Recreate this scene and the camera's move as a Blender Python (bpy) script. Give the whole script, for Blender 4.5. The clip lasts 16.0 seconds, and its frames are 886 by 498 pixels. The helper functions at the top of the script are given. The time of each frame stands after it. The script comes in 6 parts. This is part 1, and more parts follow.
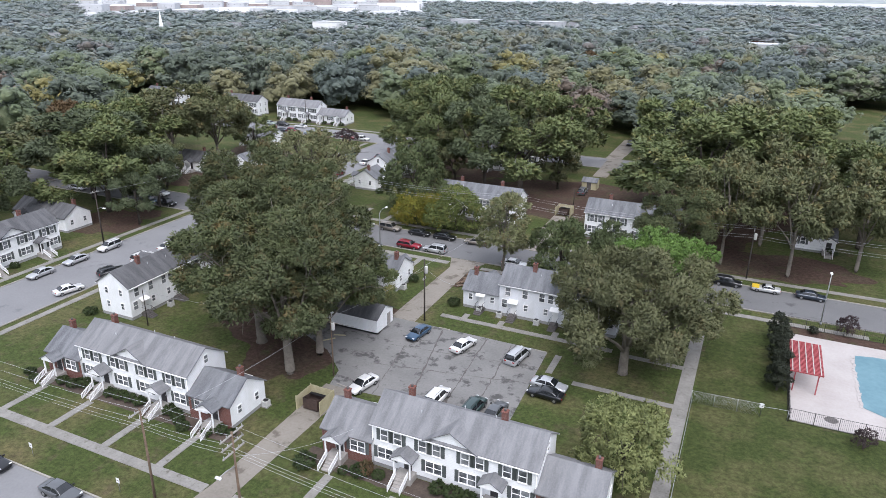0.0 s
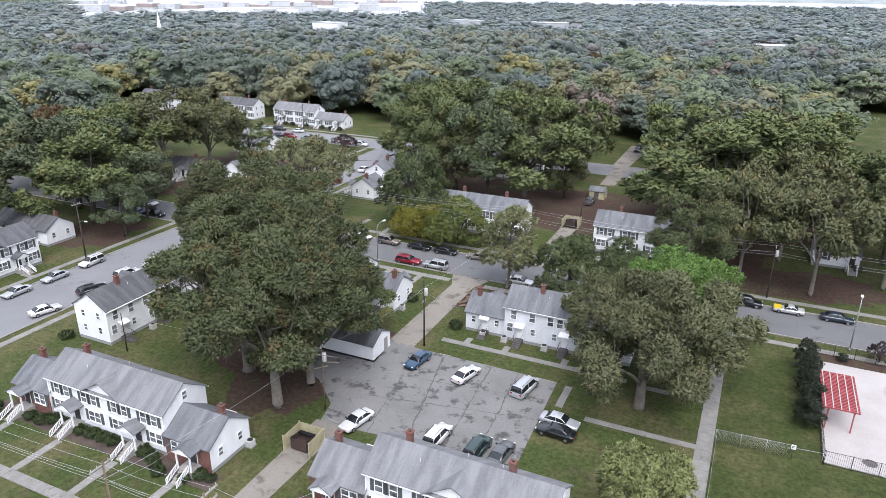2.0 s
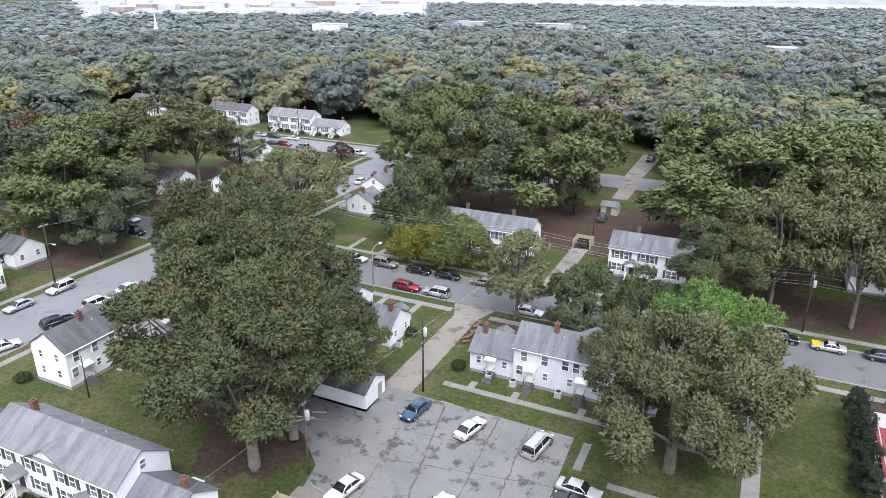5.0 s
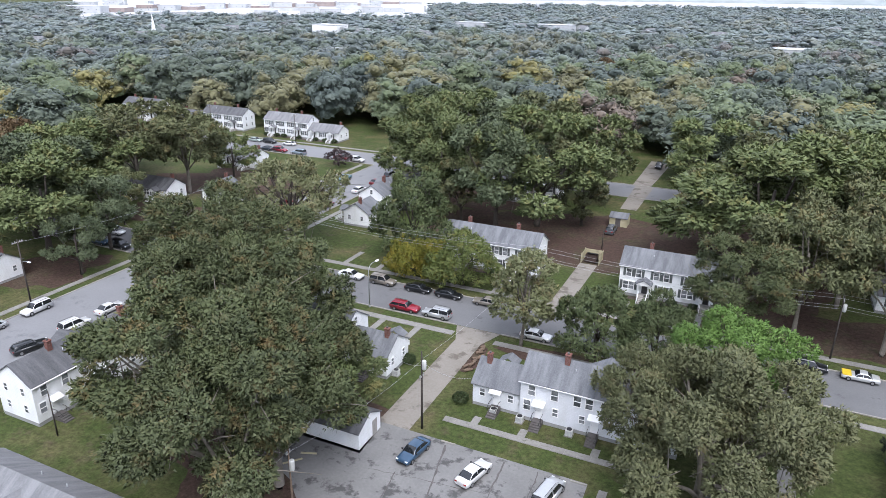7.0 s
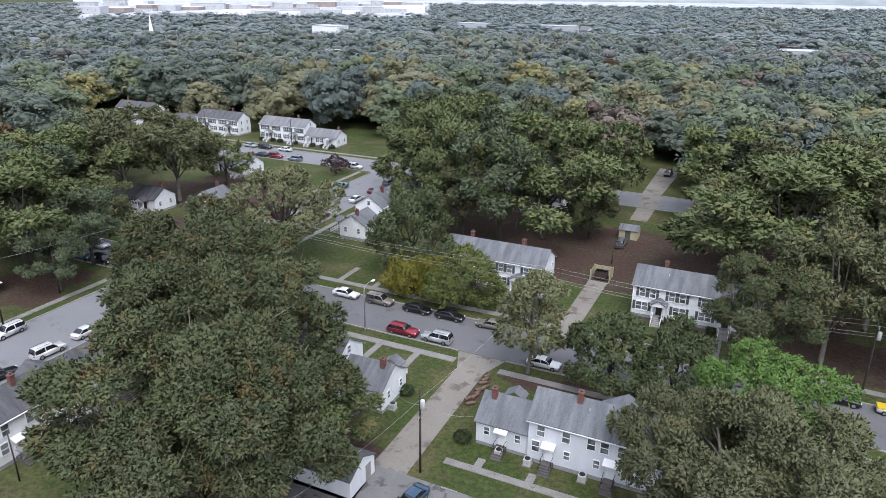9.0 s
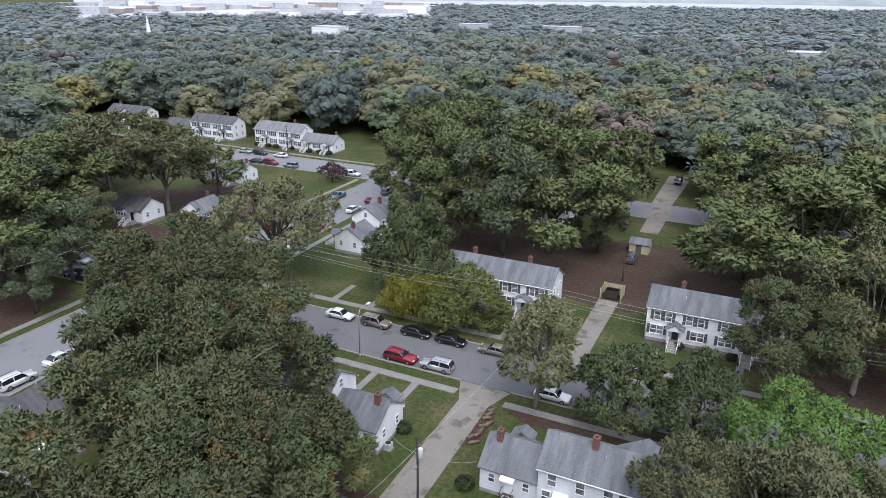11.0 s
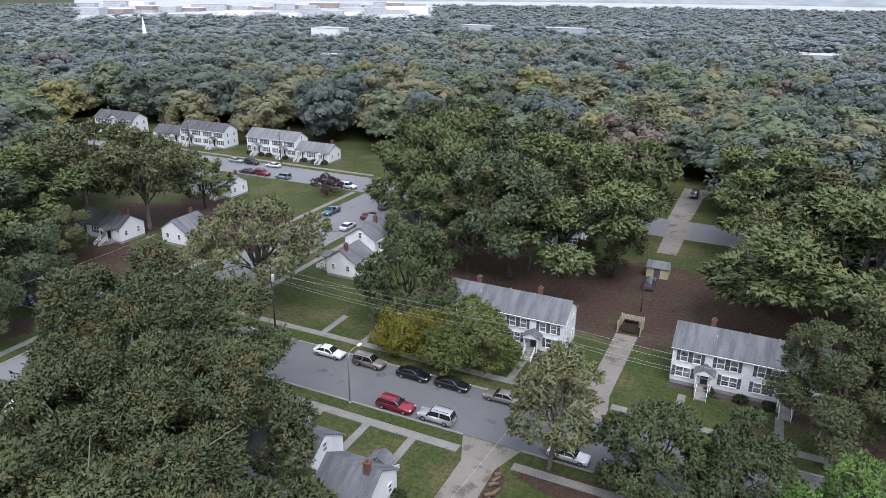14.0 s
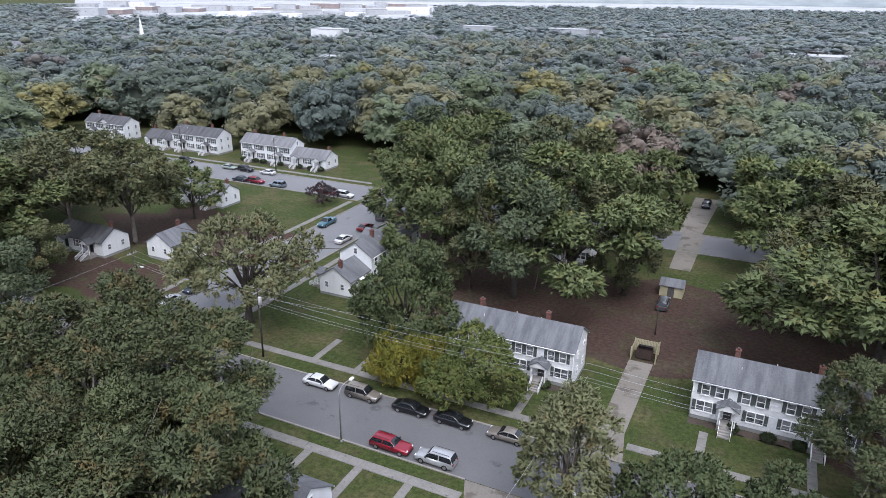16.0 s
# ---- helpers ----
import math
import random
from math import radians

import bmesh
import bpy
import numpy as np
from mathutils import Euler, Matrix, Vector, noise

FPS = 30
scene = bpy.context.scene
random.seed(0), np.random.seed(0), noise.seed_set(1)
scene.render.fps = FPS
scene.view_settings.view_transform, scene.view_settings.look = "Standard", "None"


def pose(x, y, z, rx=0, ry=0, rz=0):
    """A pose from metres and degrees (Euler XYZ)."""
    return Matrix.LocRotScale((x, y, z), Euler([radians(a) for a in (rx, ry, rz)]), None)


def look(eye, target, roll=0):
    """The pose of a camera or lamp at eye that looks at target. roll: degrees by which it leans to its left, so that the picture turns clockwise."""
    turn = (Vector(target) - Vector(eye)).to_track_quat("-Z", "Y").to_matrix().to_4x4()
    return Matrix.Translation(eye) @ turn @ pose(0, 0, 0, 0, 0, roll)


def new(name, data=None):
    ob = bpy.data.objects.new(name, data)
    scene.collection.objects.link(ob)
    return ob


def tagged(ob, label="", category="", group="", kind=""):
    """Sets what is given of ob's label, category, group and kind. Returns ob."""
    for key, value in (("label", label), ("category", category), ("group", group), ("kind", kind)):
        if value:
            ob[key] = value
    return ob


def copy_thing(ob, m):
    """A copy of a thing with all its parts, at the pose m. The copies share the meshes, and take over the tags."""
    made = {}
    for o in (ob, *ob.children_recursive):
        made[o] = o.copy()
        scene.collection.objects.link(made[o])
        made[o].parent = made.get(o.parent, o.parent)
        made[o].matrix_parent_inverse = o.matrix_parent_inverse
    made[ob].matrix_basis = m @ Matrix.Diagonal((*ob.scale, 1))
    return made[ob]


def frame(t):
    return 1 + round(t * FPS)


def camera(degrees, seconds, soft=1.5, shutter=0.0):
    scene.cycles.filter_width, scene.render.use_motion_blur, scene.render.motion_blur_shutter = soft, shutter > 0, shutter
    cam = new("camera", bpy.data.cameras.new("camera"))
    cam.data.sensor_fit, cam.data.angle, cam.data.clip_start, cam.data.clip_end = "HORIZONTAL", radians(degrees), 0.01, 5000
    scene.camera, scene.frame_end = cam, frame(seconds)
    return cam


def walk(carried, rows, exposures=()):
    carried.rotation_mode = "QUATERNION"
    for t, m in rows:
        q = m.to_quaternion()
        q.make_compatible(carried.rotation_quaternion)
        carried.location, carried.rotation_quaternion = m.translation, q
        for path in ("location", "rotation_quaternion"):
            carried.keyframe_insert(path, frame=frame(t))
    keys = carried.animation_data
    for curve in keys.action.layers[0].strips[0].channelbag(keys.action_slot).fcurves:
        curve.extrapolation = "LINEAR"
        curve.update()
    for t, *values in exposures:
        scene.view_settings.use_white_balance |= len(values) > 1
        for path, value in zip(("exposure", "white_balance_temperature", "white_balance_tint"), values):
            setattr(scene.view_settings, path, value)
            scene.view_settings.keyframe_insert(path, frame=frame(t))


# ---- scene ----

from itertools import product

# camera: a level, straight, steady flight with a slight drift of the aim
def flight(t):
    s = t / 16.0
    eye = Vector((-1.631 * t, 3.561 * t, 49.0 + 0.017 * t))
    yaw, pitch = radians(24.573 + 0.871 * s), radians(-21.056 + 0.222 * s)
    way = Vector((-math.sin(yaw) * math.cos(pitch), math.cos(yaw) * math.cos(pitch), math.sin(pitch)))
    return look(eye, eye + way * 100, 0.439 + 0.079 * s)


cam = camera(65.54, 16.0, 0.8)
walk(cam, [(t, flight(t)) for t in range(0, 17)], [(0, 1.11, 6000, 15), (2, 1.28, 5990, 15), (4, 1.45, 5940, 15), (6.5, 1.38, 5890, 15), (9, 1.03, 5840, 15), (12, 0.94, 5840, 16), (16, 0.93, 5810, 16)])

# ---- world and sun: bright overcast afternoon ----
world = bpy.data.worlds.new("overcast_sky")
scene.world = world
world.use_nodes = True
wn, wl = world.node_tree.nodes, world.node_tree.links
sky = wn.new("ShaderNodeTexSky")
sky.sky_type, sky.sun_disc = "NISHITA", False
sky.sun_elevation, sky.sun_rotation = radians(60), radians(140)
sky.air_density, sky.dust_density, sky.ozone_density = 1.0, 6.0, 1.0
grey = wn.new("ShaderNodeMixRGB")
grey.inputs[0].default_value = 0.75
grey.inputs[2].default_value = (8.2, 8.6, 9.2, 1)
wl.new(sky.outputs[0], grey.inputs[1])
wl.new(grey.outputs[0], wn["Background"].inputs[0])
wn["Background"].inputs[1].default_value = 0.085
sun_data = bpy.data.lights.new("sun", "SUN")
sun_data.energy, sun_data.angle, sun_data.color = 1.6, radians(40), (1.0, 0.97, 0.92)
sun = new("sun", sun_data)
sun.matrix_world = look((0, 0, 300), (-100, 160, 0))


# ---- materials ----
def material(name, rough=0.8, metal=0.0, spec=0.5):
    m = bpy.data.materials.new(name)
    m.use_nodes = True
    b = m.node_tree.nodes["Principled BSDF"]
    b.inputs["Roughness"].default_value, b.inputs["Metallic"].default_value = rough, metal
    b.inputs["Specular IOR Level"].default_value = spec
    return m, m.node_tree.nodes, m.node_tree.links, b


def noise_node(n, l, scale, detail=4.0, rough=0.6, coords=None, stretch=None):
    tex = n.new("ShaderNodeTexNoise")
    tex.inputs["Scale"].default_value, tex.inputs["Detail"].default_value, tex.inputs["Roughness"].default_value = scale, detail, rough
    if coords is None:
        coords = n.new("ShaderNodeNewGeometry").outputs["Position"]
    if stretch:
        mp = n.new("ShaderNodeMapping")
        mp.inputs["Scale"].default_value = stretch
        l.new(coords, mp.inputs[0])
        coords = mp.outputs[0]
    l.new(coords, tex.inputs["Vector"])
    return tex.outputs["Fac"]


def ramp(n, l, fac, stops):
    r = n.new("ShaderNodeValToRGB")
    e = r.color_ramp.elements
    while len(e) < len(stops):
        e.new(0.5)
    for el, (pos, col) in zip(e, stops):
        el.position, el.color = pos, (*col, 1)
    l.new(fac, r.inputs[0])
    return r.outputs[0]


def mix(n, l, fac, a, b, kind="MIX"):
    m = n.new("ShaderNodeMixRGB")
    m.blend_type = kind
    for k, v in ((0, fac), (1, a), (2, b)):
        if isinstance(v, (int, float)):
            m.inputs[k].default_value = v
        elif isinstance(v, tuple):
            m.inputs[k].default_value = (*v, 1)
        else:
            l.new(v, m.inputs[k])
    return m.outputs[0]


def bump(n, l, b, height, strength=0.3, distance=0.05):
    k = n.new("ShaderNodeBump")
    k.inputs["Strength"].default_value, k.inputs["Distance"].default_value = strength, distance
    l.new(height, k.inputs["Height"])
    l.new(k.outputs[0], b.inputs["Normal"])


def mottled(name, dark, light, scale=3.0, big=0.15, rough=0.85, metal=0.0, relief=0.2, spec=0.4, stain=None, stain_at=0.62):
    """Two scales of noise between two colours, with optional stains."""
    m, n, l, b = material(name, rough, metal, spec)
    fine = noise_node(n, l, scale, 6)
    c = ramp(n, l, fine, [(0.3, dark), (0.7, light)])
    wide = noise_node(n, l, big, 4)
    c = mix(n, l, 0.55, c, ramp(n, l, wide, [(0.35, dark), (0.65, light)]))
    if stain:
        f = ramp(n, l, noise_node(n, l, big * 2.7, 5, 0.65), [(stain_at, (0, 0, 0)), (stain_at + 0.08, (1, 1, 1))])
        c = mix(n, l, f, c, stain)
    l.new(c, b.inputs["Base Color"])
    bump(n, l, b, fine, relief)
    return m


def grass_material(name, greens, dry, dirt, dry_at=0.5):
    m, n, l, b = material(name, 0.95, 0, 0.15)
    fine = noise_node(n, l, 5.0, 8, 0.8)
    c = ramp(n, l, fine, [(0.25, greens[0]), (0.75, greens[1])])
    patch = ramp(n, l, noise_node(n, l, 0.12, 6, 0.62), [(dry_at, (0, 0, 0)), (dry_at + 0.2, (1, 1, 1))])
    c = mix(n, l, patch, c, dry)
    bare = ramp(n, l, noise_node(n, l, 0.33, 7, 0.7), [(0.54, (0, 0, 0)), (0.70, (1, 1, 1))])
    c = mix(n, l, bare, c, dirt)
    tuft = ramp(n, l, noise_node(n, l, 1.6, 7, 0.8), [(0.38, (0.50, 0.52, 0.50)), (0.62, (1.15, 1.15, 1.12))])
    c = mix(n, l, 1.0, c, tuft, "MULTIPLY")
    l.new(c, b.inputs["Base Color"])
    bump(n, l, b, fine, 0.5, 0.08)
    return m


M_grass = grass_material("lawn_grass", ((0.028, 0.042, 0.012), (0.078, 0.098, 0.030)), (0.108, 0.098, 0.046), (0.088, 0.070, 0.044), 0.46)
M_lush = grass_material("mown_grass", ((0.028, 0.040, 0.011), (0.060, 0.074, 0.023)), (0.086, 0.084, 0.036), (0.050, 0.068, 0.020), 0.45)
M_litter = grass_material("leaf_litter", ((0.046, 0.030, 0.024), (0.092, 0.058, 0.046)), (0.082, 0.066, 0.046), (0.062, 0.064, 0.030), 0.5)
M_mulch = mottled("dark_mulch", (0.040, 0.030, 0.024), (0.088, 0.068, 0.054), 4.0, 0.5, 0.95)
M_asphalt = mottled("worn_asphalt", (0.104, 0.104, 0.106), (0.146, 0.146, 0.147), 4.0, 0.1, 0.9, 0, 0.15, 0.3, (0.078, 0.078, 0.079), 0.60)
M_lot = mottled("patched_asphalt", (0.128, 0.126, 0.122), (0.190, 0.187, 0.180), 3.0, 0.16, 0.9, 0, 0.2, 0.3, (0.068, 0.067, 0.065), 0.54)
M_street = mottled("pale_road", (0.150, 0.151, 0.155), (0.200, 0.201, 0.204), 3.0, 0.07, 0.9, 0, 0.15, 0.3, (0.125, 0.126, 0.130), 0.60)
M_drive = mottled("old_concrete_drive", (0.150, 0.136, 0.114), (0.225, 0.206, 0.178), 3.0, 0.12, 0.9, 0, 0.2, 0.3, (0.115, 0.100, 0.082), 0.54)
M_walk = mottled("walk_concrete", (0.150, 0.144, 0.130), (0.240, 0.232, 0.214), 4.0, 0.5, 0.9, 0, 0.2, 0.3, (0.120, 0.112, 0.096), 0.60)
M_kerb = mottled("kerb_concrete", (0.20, 0.188, 0.160), (0.30, 0.285, 0.255), 5.0, 0.4, 0.9)
M_deck = mottled("pool_deck", (0.31, 0.285, 0.270), (0.385, 0.36, 0.345), 3.0, 0.2, 0.9, 0, 0.1)
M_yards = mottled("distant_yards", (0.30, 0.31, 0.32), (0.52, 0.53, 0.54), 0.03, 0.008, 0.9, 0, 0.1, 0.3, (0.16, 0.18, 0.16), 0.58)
M_pool = mottled("pool_cover", (0.085, 0.170, 0.205), (0.125, 0.225, 0.260), 1.2, 0.3, 0.5, 0, 0.2)


def siding_material(name, colour):
    m, n, l, b = material(name, 0.6, 0, 0.4)
    tc = n.new("ShaderNodeTexCoord").outputs["Object"]
    sep = n.new("ShaderNodeSeparateXYZ")
    l.new(tc, sep.inputs[0])
    k = n.new("ShaderNodeMath")
    k.operation = "MULTIPLY"
    k.inputs[1].default_value = 1 / 0.2
    l.new(sep.outputs[2], k.inputs[0])
    fr = n.new("ShaderNodeMath")
    fr.operation = "FRACT"
    l.new(k.outputs[0], fr.inputs[0])
    line = ramp(n, l, fr.outputs[0], [(0.0, (0.72, 0.72, 0.72)), (0.12, (1, 1, 1))])
    dirt = ramp(n, l, noise_node(n, l, 0.9, 6, 0.6, None, (1, 1, 0.35)), [(0.35, (0.90, 0.90, 0.88)), (0.65, (1, 1, 1))])
    c = mix(n, l, 1.0, mix(n, l, 1.0, colour, line, "MULTIPLY"), dirt, "MULTIPLY")
    l.new(c, b.inputs["Base Color"])
    bump(n, l, b, fr.outputs[0], 0.5, 0.03)
    return m


M_siding = siding_material("white_siding", (0.82, 0.83, 0.84))
M_siding_blue = siding_material("pale_grey_siding", (0.66, 0.675, 0.71))


def brick_material(name, a, b2, mortar, scale=4.6):
    m, n, l, b = material(name, 0.9, 0, 0.3)
    t = n.new("ShaderNodeTexBrick")
    tc = n.new("ShaderNodeTexCoord").outputs["Object"]
    mp = n.new("ShaderNodeMapping")
    mp.inputs["Rotation"].default_value = (radians(90), 0, 0)
    l.new(tc, mp.inputs[0])
    l.new(mp.outputs[0], t.inputs["Vector"])
    t.inputs["Color1"].default_value, t.inputs["Color2"].default_value, t.inputs["Mortar"].default_value = (*a, 1), (*b2, 1), (*mortar, 1)
    t.inputs["Scale"].default_value = scale
    t.inputs["Mortar Size"].default_value = 0.02
    c = mix(n, l, 0.35, t.outputs[0], ramp(n, l, noise_node(n, l, 2.5, 5), [(0.3, a), (0.7, b2)]))
    l.new(c, b.inputs["Base Color"])
    return m


M_block = mottled("grey_block", (0.20, 0.20, 0.20), (0.30, 0.30, 0.29), 4, 0.5, 0.9)
M_brick = brick_material("red_brick", (0.105, 0.042, 0.034), (0.165, 0.068, 0.052), (0.22, 0.19, 0.175))


def roof_material(name, dark, light):
    m, n, l, b = material(name, 0.92, 0, 0.25)
    tc = n.new("ShaderNodeTexCoord").outputs["Object"]
    t = n.new("ShaderNodeTexBrick")
    l.new(tc, t.inputs["Vector"])
    t.inputs["Color1"].default_value, t.inputs["Color2"].default_value = (*dark, 1), (*light, 1)
    t.inputs["Mortar"].default_value = (*[v * 0.7 for v in dark], 1)
    t.inputs["Scale"].default_value, t.inputs["Mortar Size"].default_value = 3.2, 0.012
    fine = ramp(n, l, noise_node(n, l, 9.0, 4), [(0.3, dark), (0.7, light)])
    streak = ramp(n, l, noise_node(n, l, 0.5, 6, 0.65, tc, (2.2, 0.35, 0.35)), [(0.38, tuple(v * 0.62 for v in dark)), (0.62, light)])
    c = mix(n, l, 0.5, mix(n, l, 0.35, t.outputs[0], fine), streak)
    l.new(c, b.inputs["Base Color"])
    bump(n, l, b, t.outputs["Fac"], 0.25, 0.02)
    return m


M_roof = roof_material("grey_shingles", (0.150, 0.152, 0.158), (0.215, 0.217, 0.222))
M_roof_dark = roof_material("dark_shingles", (0.070, 0.071, 0.076), (0.125, 0.126, 0.130))
M_roof_mid = roof_material("slate_shingles", (0.105, 0.110, 0.120), (0.185, 0.190, 0.198))
M_white = mottled("white_paint", (0.72, 0.72, 0.71), (0.80, 0.80, 0.80), 6, 0.6, 0.5, 0, 0.05)
M_shutter = mottled("dark_shutter", (0.055, 0.064, 0.062), (0.088, 0.098, 0.096), 8, 1, 0.6, 0, 0.1)
M_door = mottled("dark_door", (0.030, 0.030, 0.034), (0.055, 0.050, 0.050), 6, 1, 0.5, 0, 0.1)
M_step = mottled("dark_steps", (0.060, 0.055, 0.052), (0.110, 0.100, 0.095), 6, 1, 0.85, 0, 0.1)
M_step_pale = mottled("pale_steps", (0.22, 0.21, 0.19), (0.34, 0.32, 0.30), 6, 1, 0.85, 0, 0.1)
M_metal = mottled("grey_metal", (0.30, 0.31, 0.32), (0.44, 0.45, 0.46), 8, 1, 0.45, 0.6, 0.05)
M_ac = mottled("air_unit_enamel", (0.42, 0.42, 0.40), (0.55, 0.55, 0.53), 8, 1, 0.5, 0.1, 0.05)
M_black = mottled("black_iron", (0.012, 0.012, 0.013), (0.025, 0.025, 0.026), 8, 1, 0.5, 0.3, 0.05)
M_pole = mottled("weathered_pole", (0.085, 0.060, 0.042), (0.190, 0.135, 0.095), 5, 0.6, 0.9, 0, 0.3)
M_pole_dark = mottled("tarred_pole", (0.030, 0.026, 0.024), (0.070, 0.058, 0.050), 5, 0.6, 0.9, 0, 0.3)
M_bark = mottled("grey_bark", (0.090, 0.078, 0.064), (0.200, 0.178, 0.150), 4, 0.7, 0.95, 0, 0.6)
M_bark_dark = mottled("dark_bark", (0.028, 0.024, 0.020), (0.075, 0.062, 0.050), 4, 0.7, 0.95, 0, 0.6)
M_fence_wood = mottled("pale_fence_wood", (0.30, 0.27, 0.16), (0.46, 0.42, 0.28), 5, 0.6, 0.85, 0, 0.2)
M_red_steel = mottled("red_painted_steel", (0.24, 0.045, 0.050), (0.33, 0.075, 0.078), 5, 0.6, 0.6, 0, 0.05)
M_rust = mottled("rusty_skip_steel", (0.030, 0.024, 0.022), (0.085, 0.055, 0.045), 4, 0.7, 0.7, 0.3, 0.2)
M_tyre = mottled("tyre_rubber", (0.012, 0.012, 0.012), (0.025, 0.025, 0.025), 8, 1, 0.85, 0, 0.1)
M_rim = mottled("alloy_rim", (0.30, 0.30, 0.31), (0.45, 0.45, 0.46), 8, 1, 0.35, 0.8, 0.02)
M_lens = mottled("lamp_lens", (0.60, 0.62, 0.64), (0.72, 0.73, 0.75), 8, 1, 0.15, 0, 0.02)
M_tail = mottled("tail_lens", (0.20, 0.010, 0.010), (0.30, 0.020, 0.018), 8, 1, 0.2, 0, 0.02)


def glass_material():
    m, n, l, b = material("window_glass", 0.06, 0, 0.6)
    c = ramp(n, l, noise_node(n, l, 0.7, 2), [(0.4, (0.05, 0.055, 0.06)), (0.62, (0.20, 0.21, 0.22))])
    l.new(c, b.inputs["Base Color"])
    return m


M_glass = glass_material()
M_car_glass, *_rest = material("car_glass", 0.04, 0, 0.7)
_rest[2].inputs["Base Color"].default_value = (0.012, 0.014, 0.016, 1)


def paint(name, colour, metal=0.35):
    m, n, l, b = material(name, 0.28, metal, 0.5)
    dust = ramp(n, l, noise_node(n, l, 3.0, 5), [(0.3, tuple(v * 0.88 for v in colour)), (0.7, colour)])
    l.new(dust, b.inputs["Base Color"])
    b.inputs["Coat Weight"].default_value = 0.6
    b.inputs["Coat Roughness"].default_value = 0.08
    return m


def leaf_material(name, dark, light, turn=None, amount=0.12, sheen=0.0):
    """Leaves that vary from sprig to sprig and in wide patches; turn is the autumn colour of a few."""
    m, n, l, b = material(name, 0.62, 0, 0.35)
    g = n.new("ShaderNodeNewGeometry")
    c = ramp(n, l, g.outputs["Random Per Island"], [(0.0, dark), (1.0, light)])
    wide = noise_node(n, l, 0.22, 4, 0.6)
    c = mix(n, l, 0.5, c, ramp(n, l, wide, [(0.3, dark), (0.7, light)]))
    tuft = noise_node(n, l, 0.9, 3, 0.6)
    c = mix(n, l, 0.3, c, ramp(n, l, tuft, [(0.35, dark), (0.65, light)]))
    if turn:
        f = ramp(n, l, noise_node(n, l, 0.38, 5, 0.75), [(0.66 - amount, (0, 0, 0)), (0.80 - amount, (0.8, 0.8, 0.8))])
        c = mix(n, l, f, c, turn)
    shade = n.new("ShaderNodeObjectInfo")
    hsv = n.new("ShaderNodeHueSaturation")
    mp = n.new("ShaderNodeMapRange")
    mp.inputs[3].default_value, mp.inputs[4].default_value = 0.85, 1.15
    l.new(shade.outputs["Random"], mp.inputs[0])
    l.new(mp.outputs[0], hsv.inputs["Value"])
    l.new(c, hsv.inputs["Color"])
    l.new(hsv.outputs[0], b.inputs["Base Color"])
    # bluish sheen stands in for haze over the woods
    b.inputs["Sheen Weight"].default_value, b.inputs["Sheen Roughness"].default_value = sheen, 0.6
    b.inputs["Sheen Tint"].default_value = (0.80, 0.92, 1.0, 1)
    tr = n.new("ShaderNodeBsdfTranslucent")
    l.new(hsv.outputs[0], tr.inputs[0])
    add = n.new("ShaderNodeMixShader")
    add.inputs[0].default_value = 0.22
    l.new(b.outputs[0], add.inputs[1])
    l.new(tr.outputs[0], add.inputs[2])
    l.new(add.outputs[0], n["Material Output"].inputs[0])
    return m


L_oak = leaf_material("oak_leaves", (0.035, 0.051, 0.018), (0.134, 0.154, 0.067), (0.187, 0.123, 0.048), 0.13)
L_oak_pale = leaf_material("pale_oak_leaves", (0.061, 0.072, 0.030), (0.184, 0.191, 0.092), (0.184, 0.146, 0.069), 0.10)
L_green = leaf_material("green_leaves", (0.065, 0.090, 0.031), (0.188, 0.223, 0.089), (0.242, 0.210, 0.073), 0.12)
L_olive = leaf_material("olive_leaves", (0.054, 0.065, 0.028), (0.173, 0.186, 0.086), (0.200, 0.151, 0.060), 0.13)
L_small = leaf_material("deep_green_leaves", (0.044, 0.064, 0.024), (0.135, 0.168, 0.068), (0.165, 0.135, 0.045), 0.10)
L_thin = leaf_material("thin_leaves", (0.086, 0.101, 0.044), (0.196, 0.202, 0.099), (0.196, 0.149, 0.069), 0.14)
L_bright = leaf_material("bright_leaves", (0.076, 0.144, 0.025), (0.172, 0.282, 0.064))
L_yellow = leaf_material("yellow_green_leaves", (0.110, 0.125, 0.016), (0.240, 0.225, 0.030), (0.310, 0.215, 0.026), 0.14)
L_dark = leaf_material("dark_leaves", (0.054, 0.077, 0.040), (0.151, 0.177, 0.092))
L_rust = leaf_material("rust_leaves", (0.090, 0.062, 0.030), (0.170, 0.115, 0.060), (0.060, 0.078, 0.026), 0.1)
L_conifer = leaf_material("conifer_leaves", (0.014, 0.020, 0.012), (0.040, 0.048, 0.026))
L_shrub = leaf_material("shrub_leaves", (0.022, 0.038, 0.012), (0.062, 0.088, 0.026))
L_gold = leaf_material("gold_leaves", (0.30, 0.22, 0.02), (0.44, 0.33, 0.04))
L_fresh = leaf_material("fresh_leaves", (0.099, 0.121, 0.041), (0.240, 0.257, 0.101))
L_lime = leaf_material("lime_leaves", (0.069, 0.094, 0.022), (0.162, 0.193, 0.056), (0.231, 0.187, 0.036), 0.12)

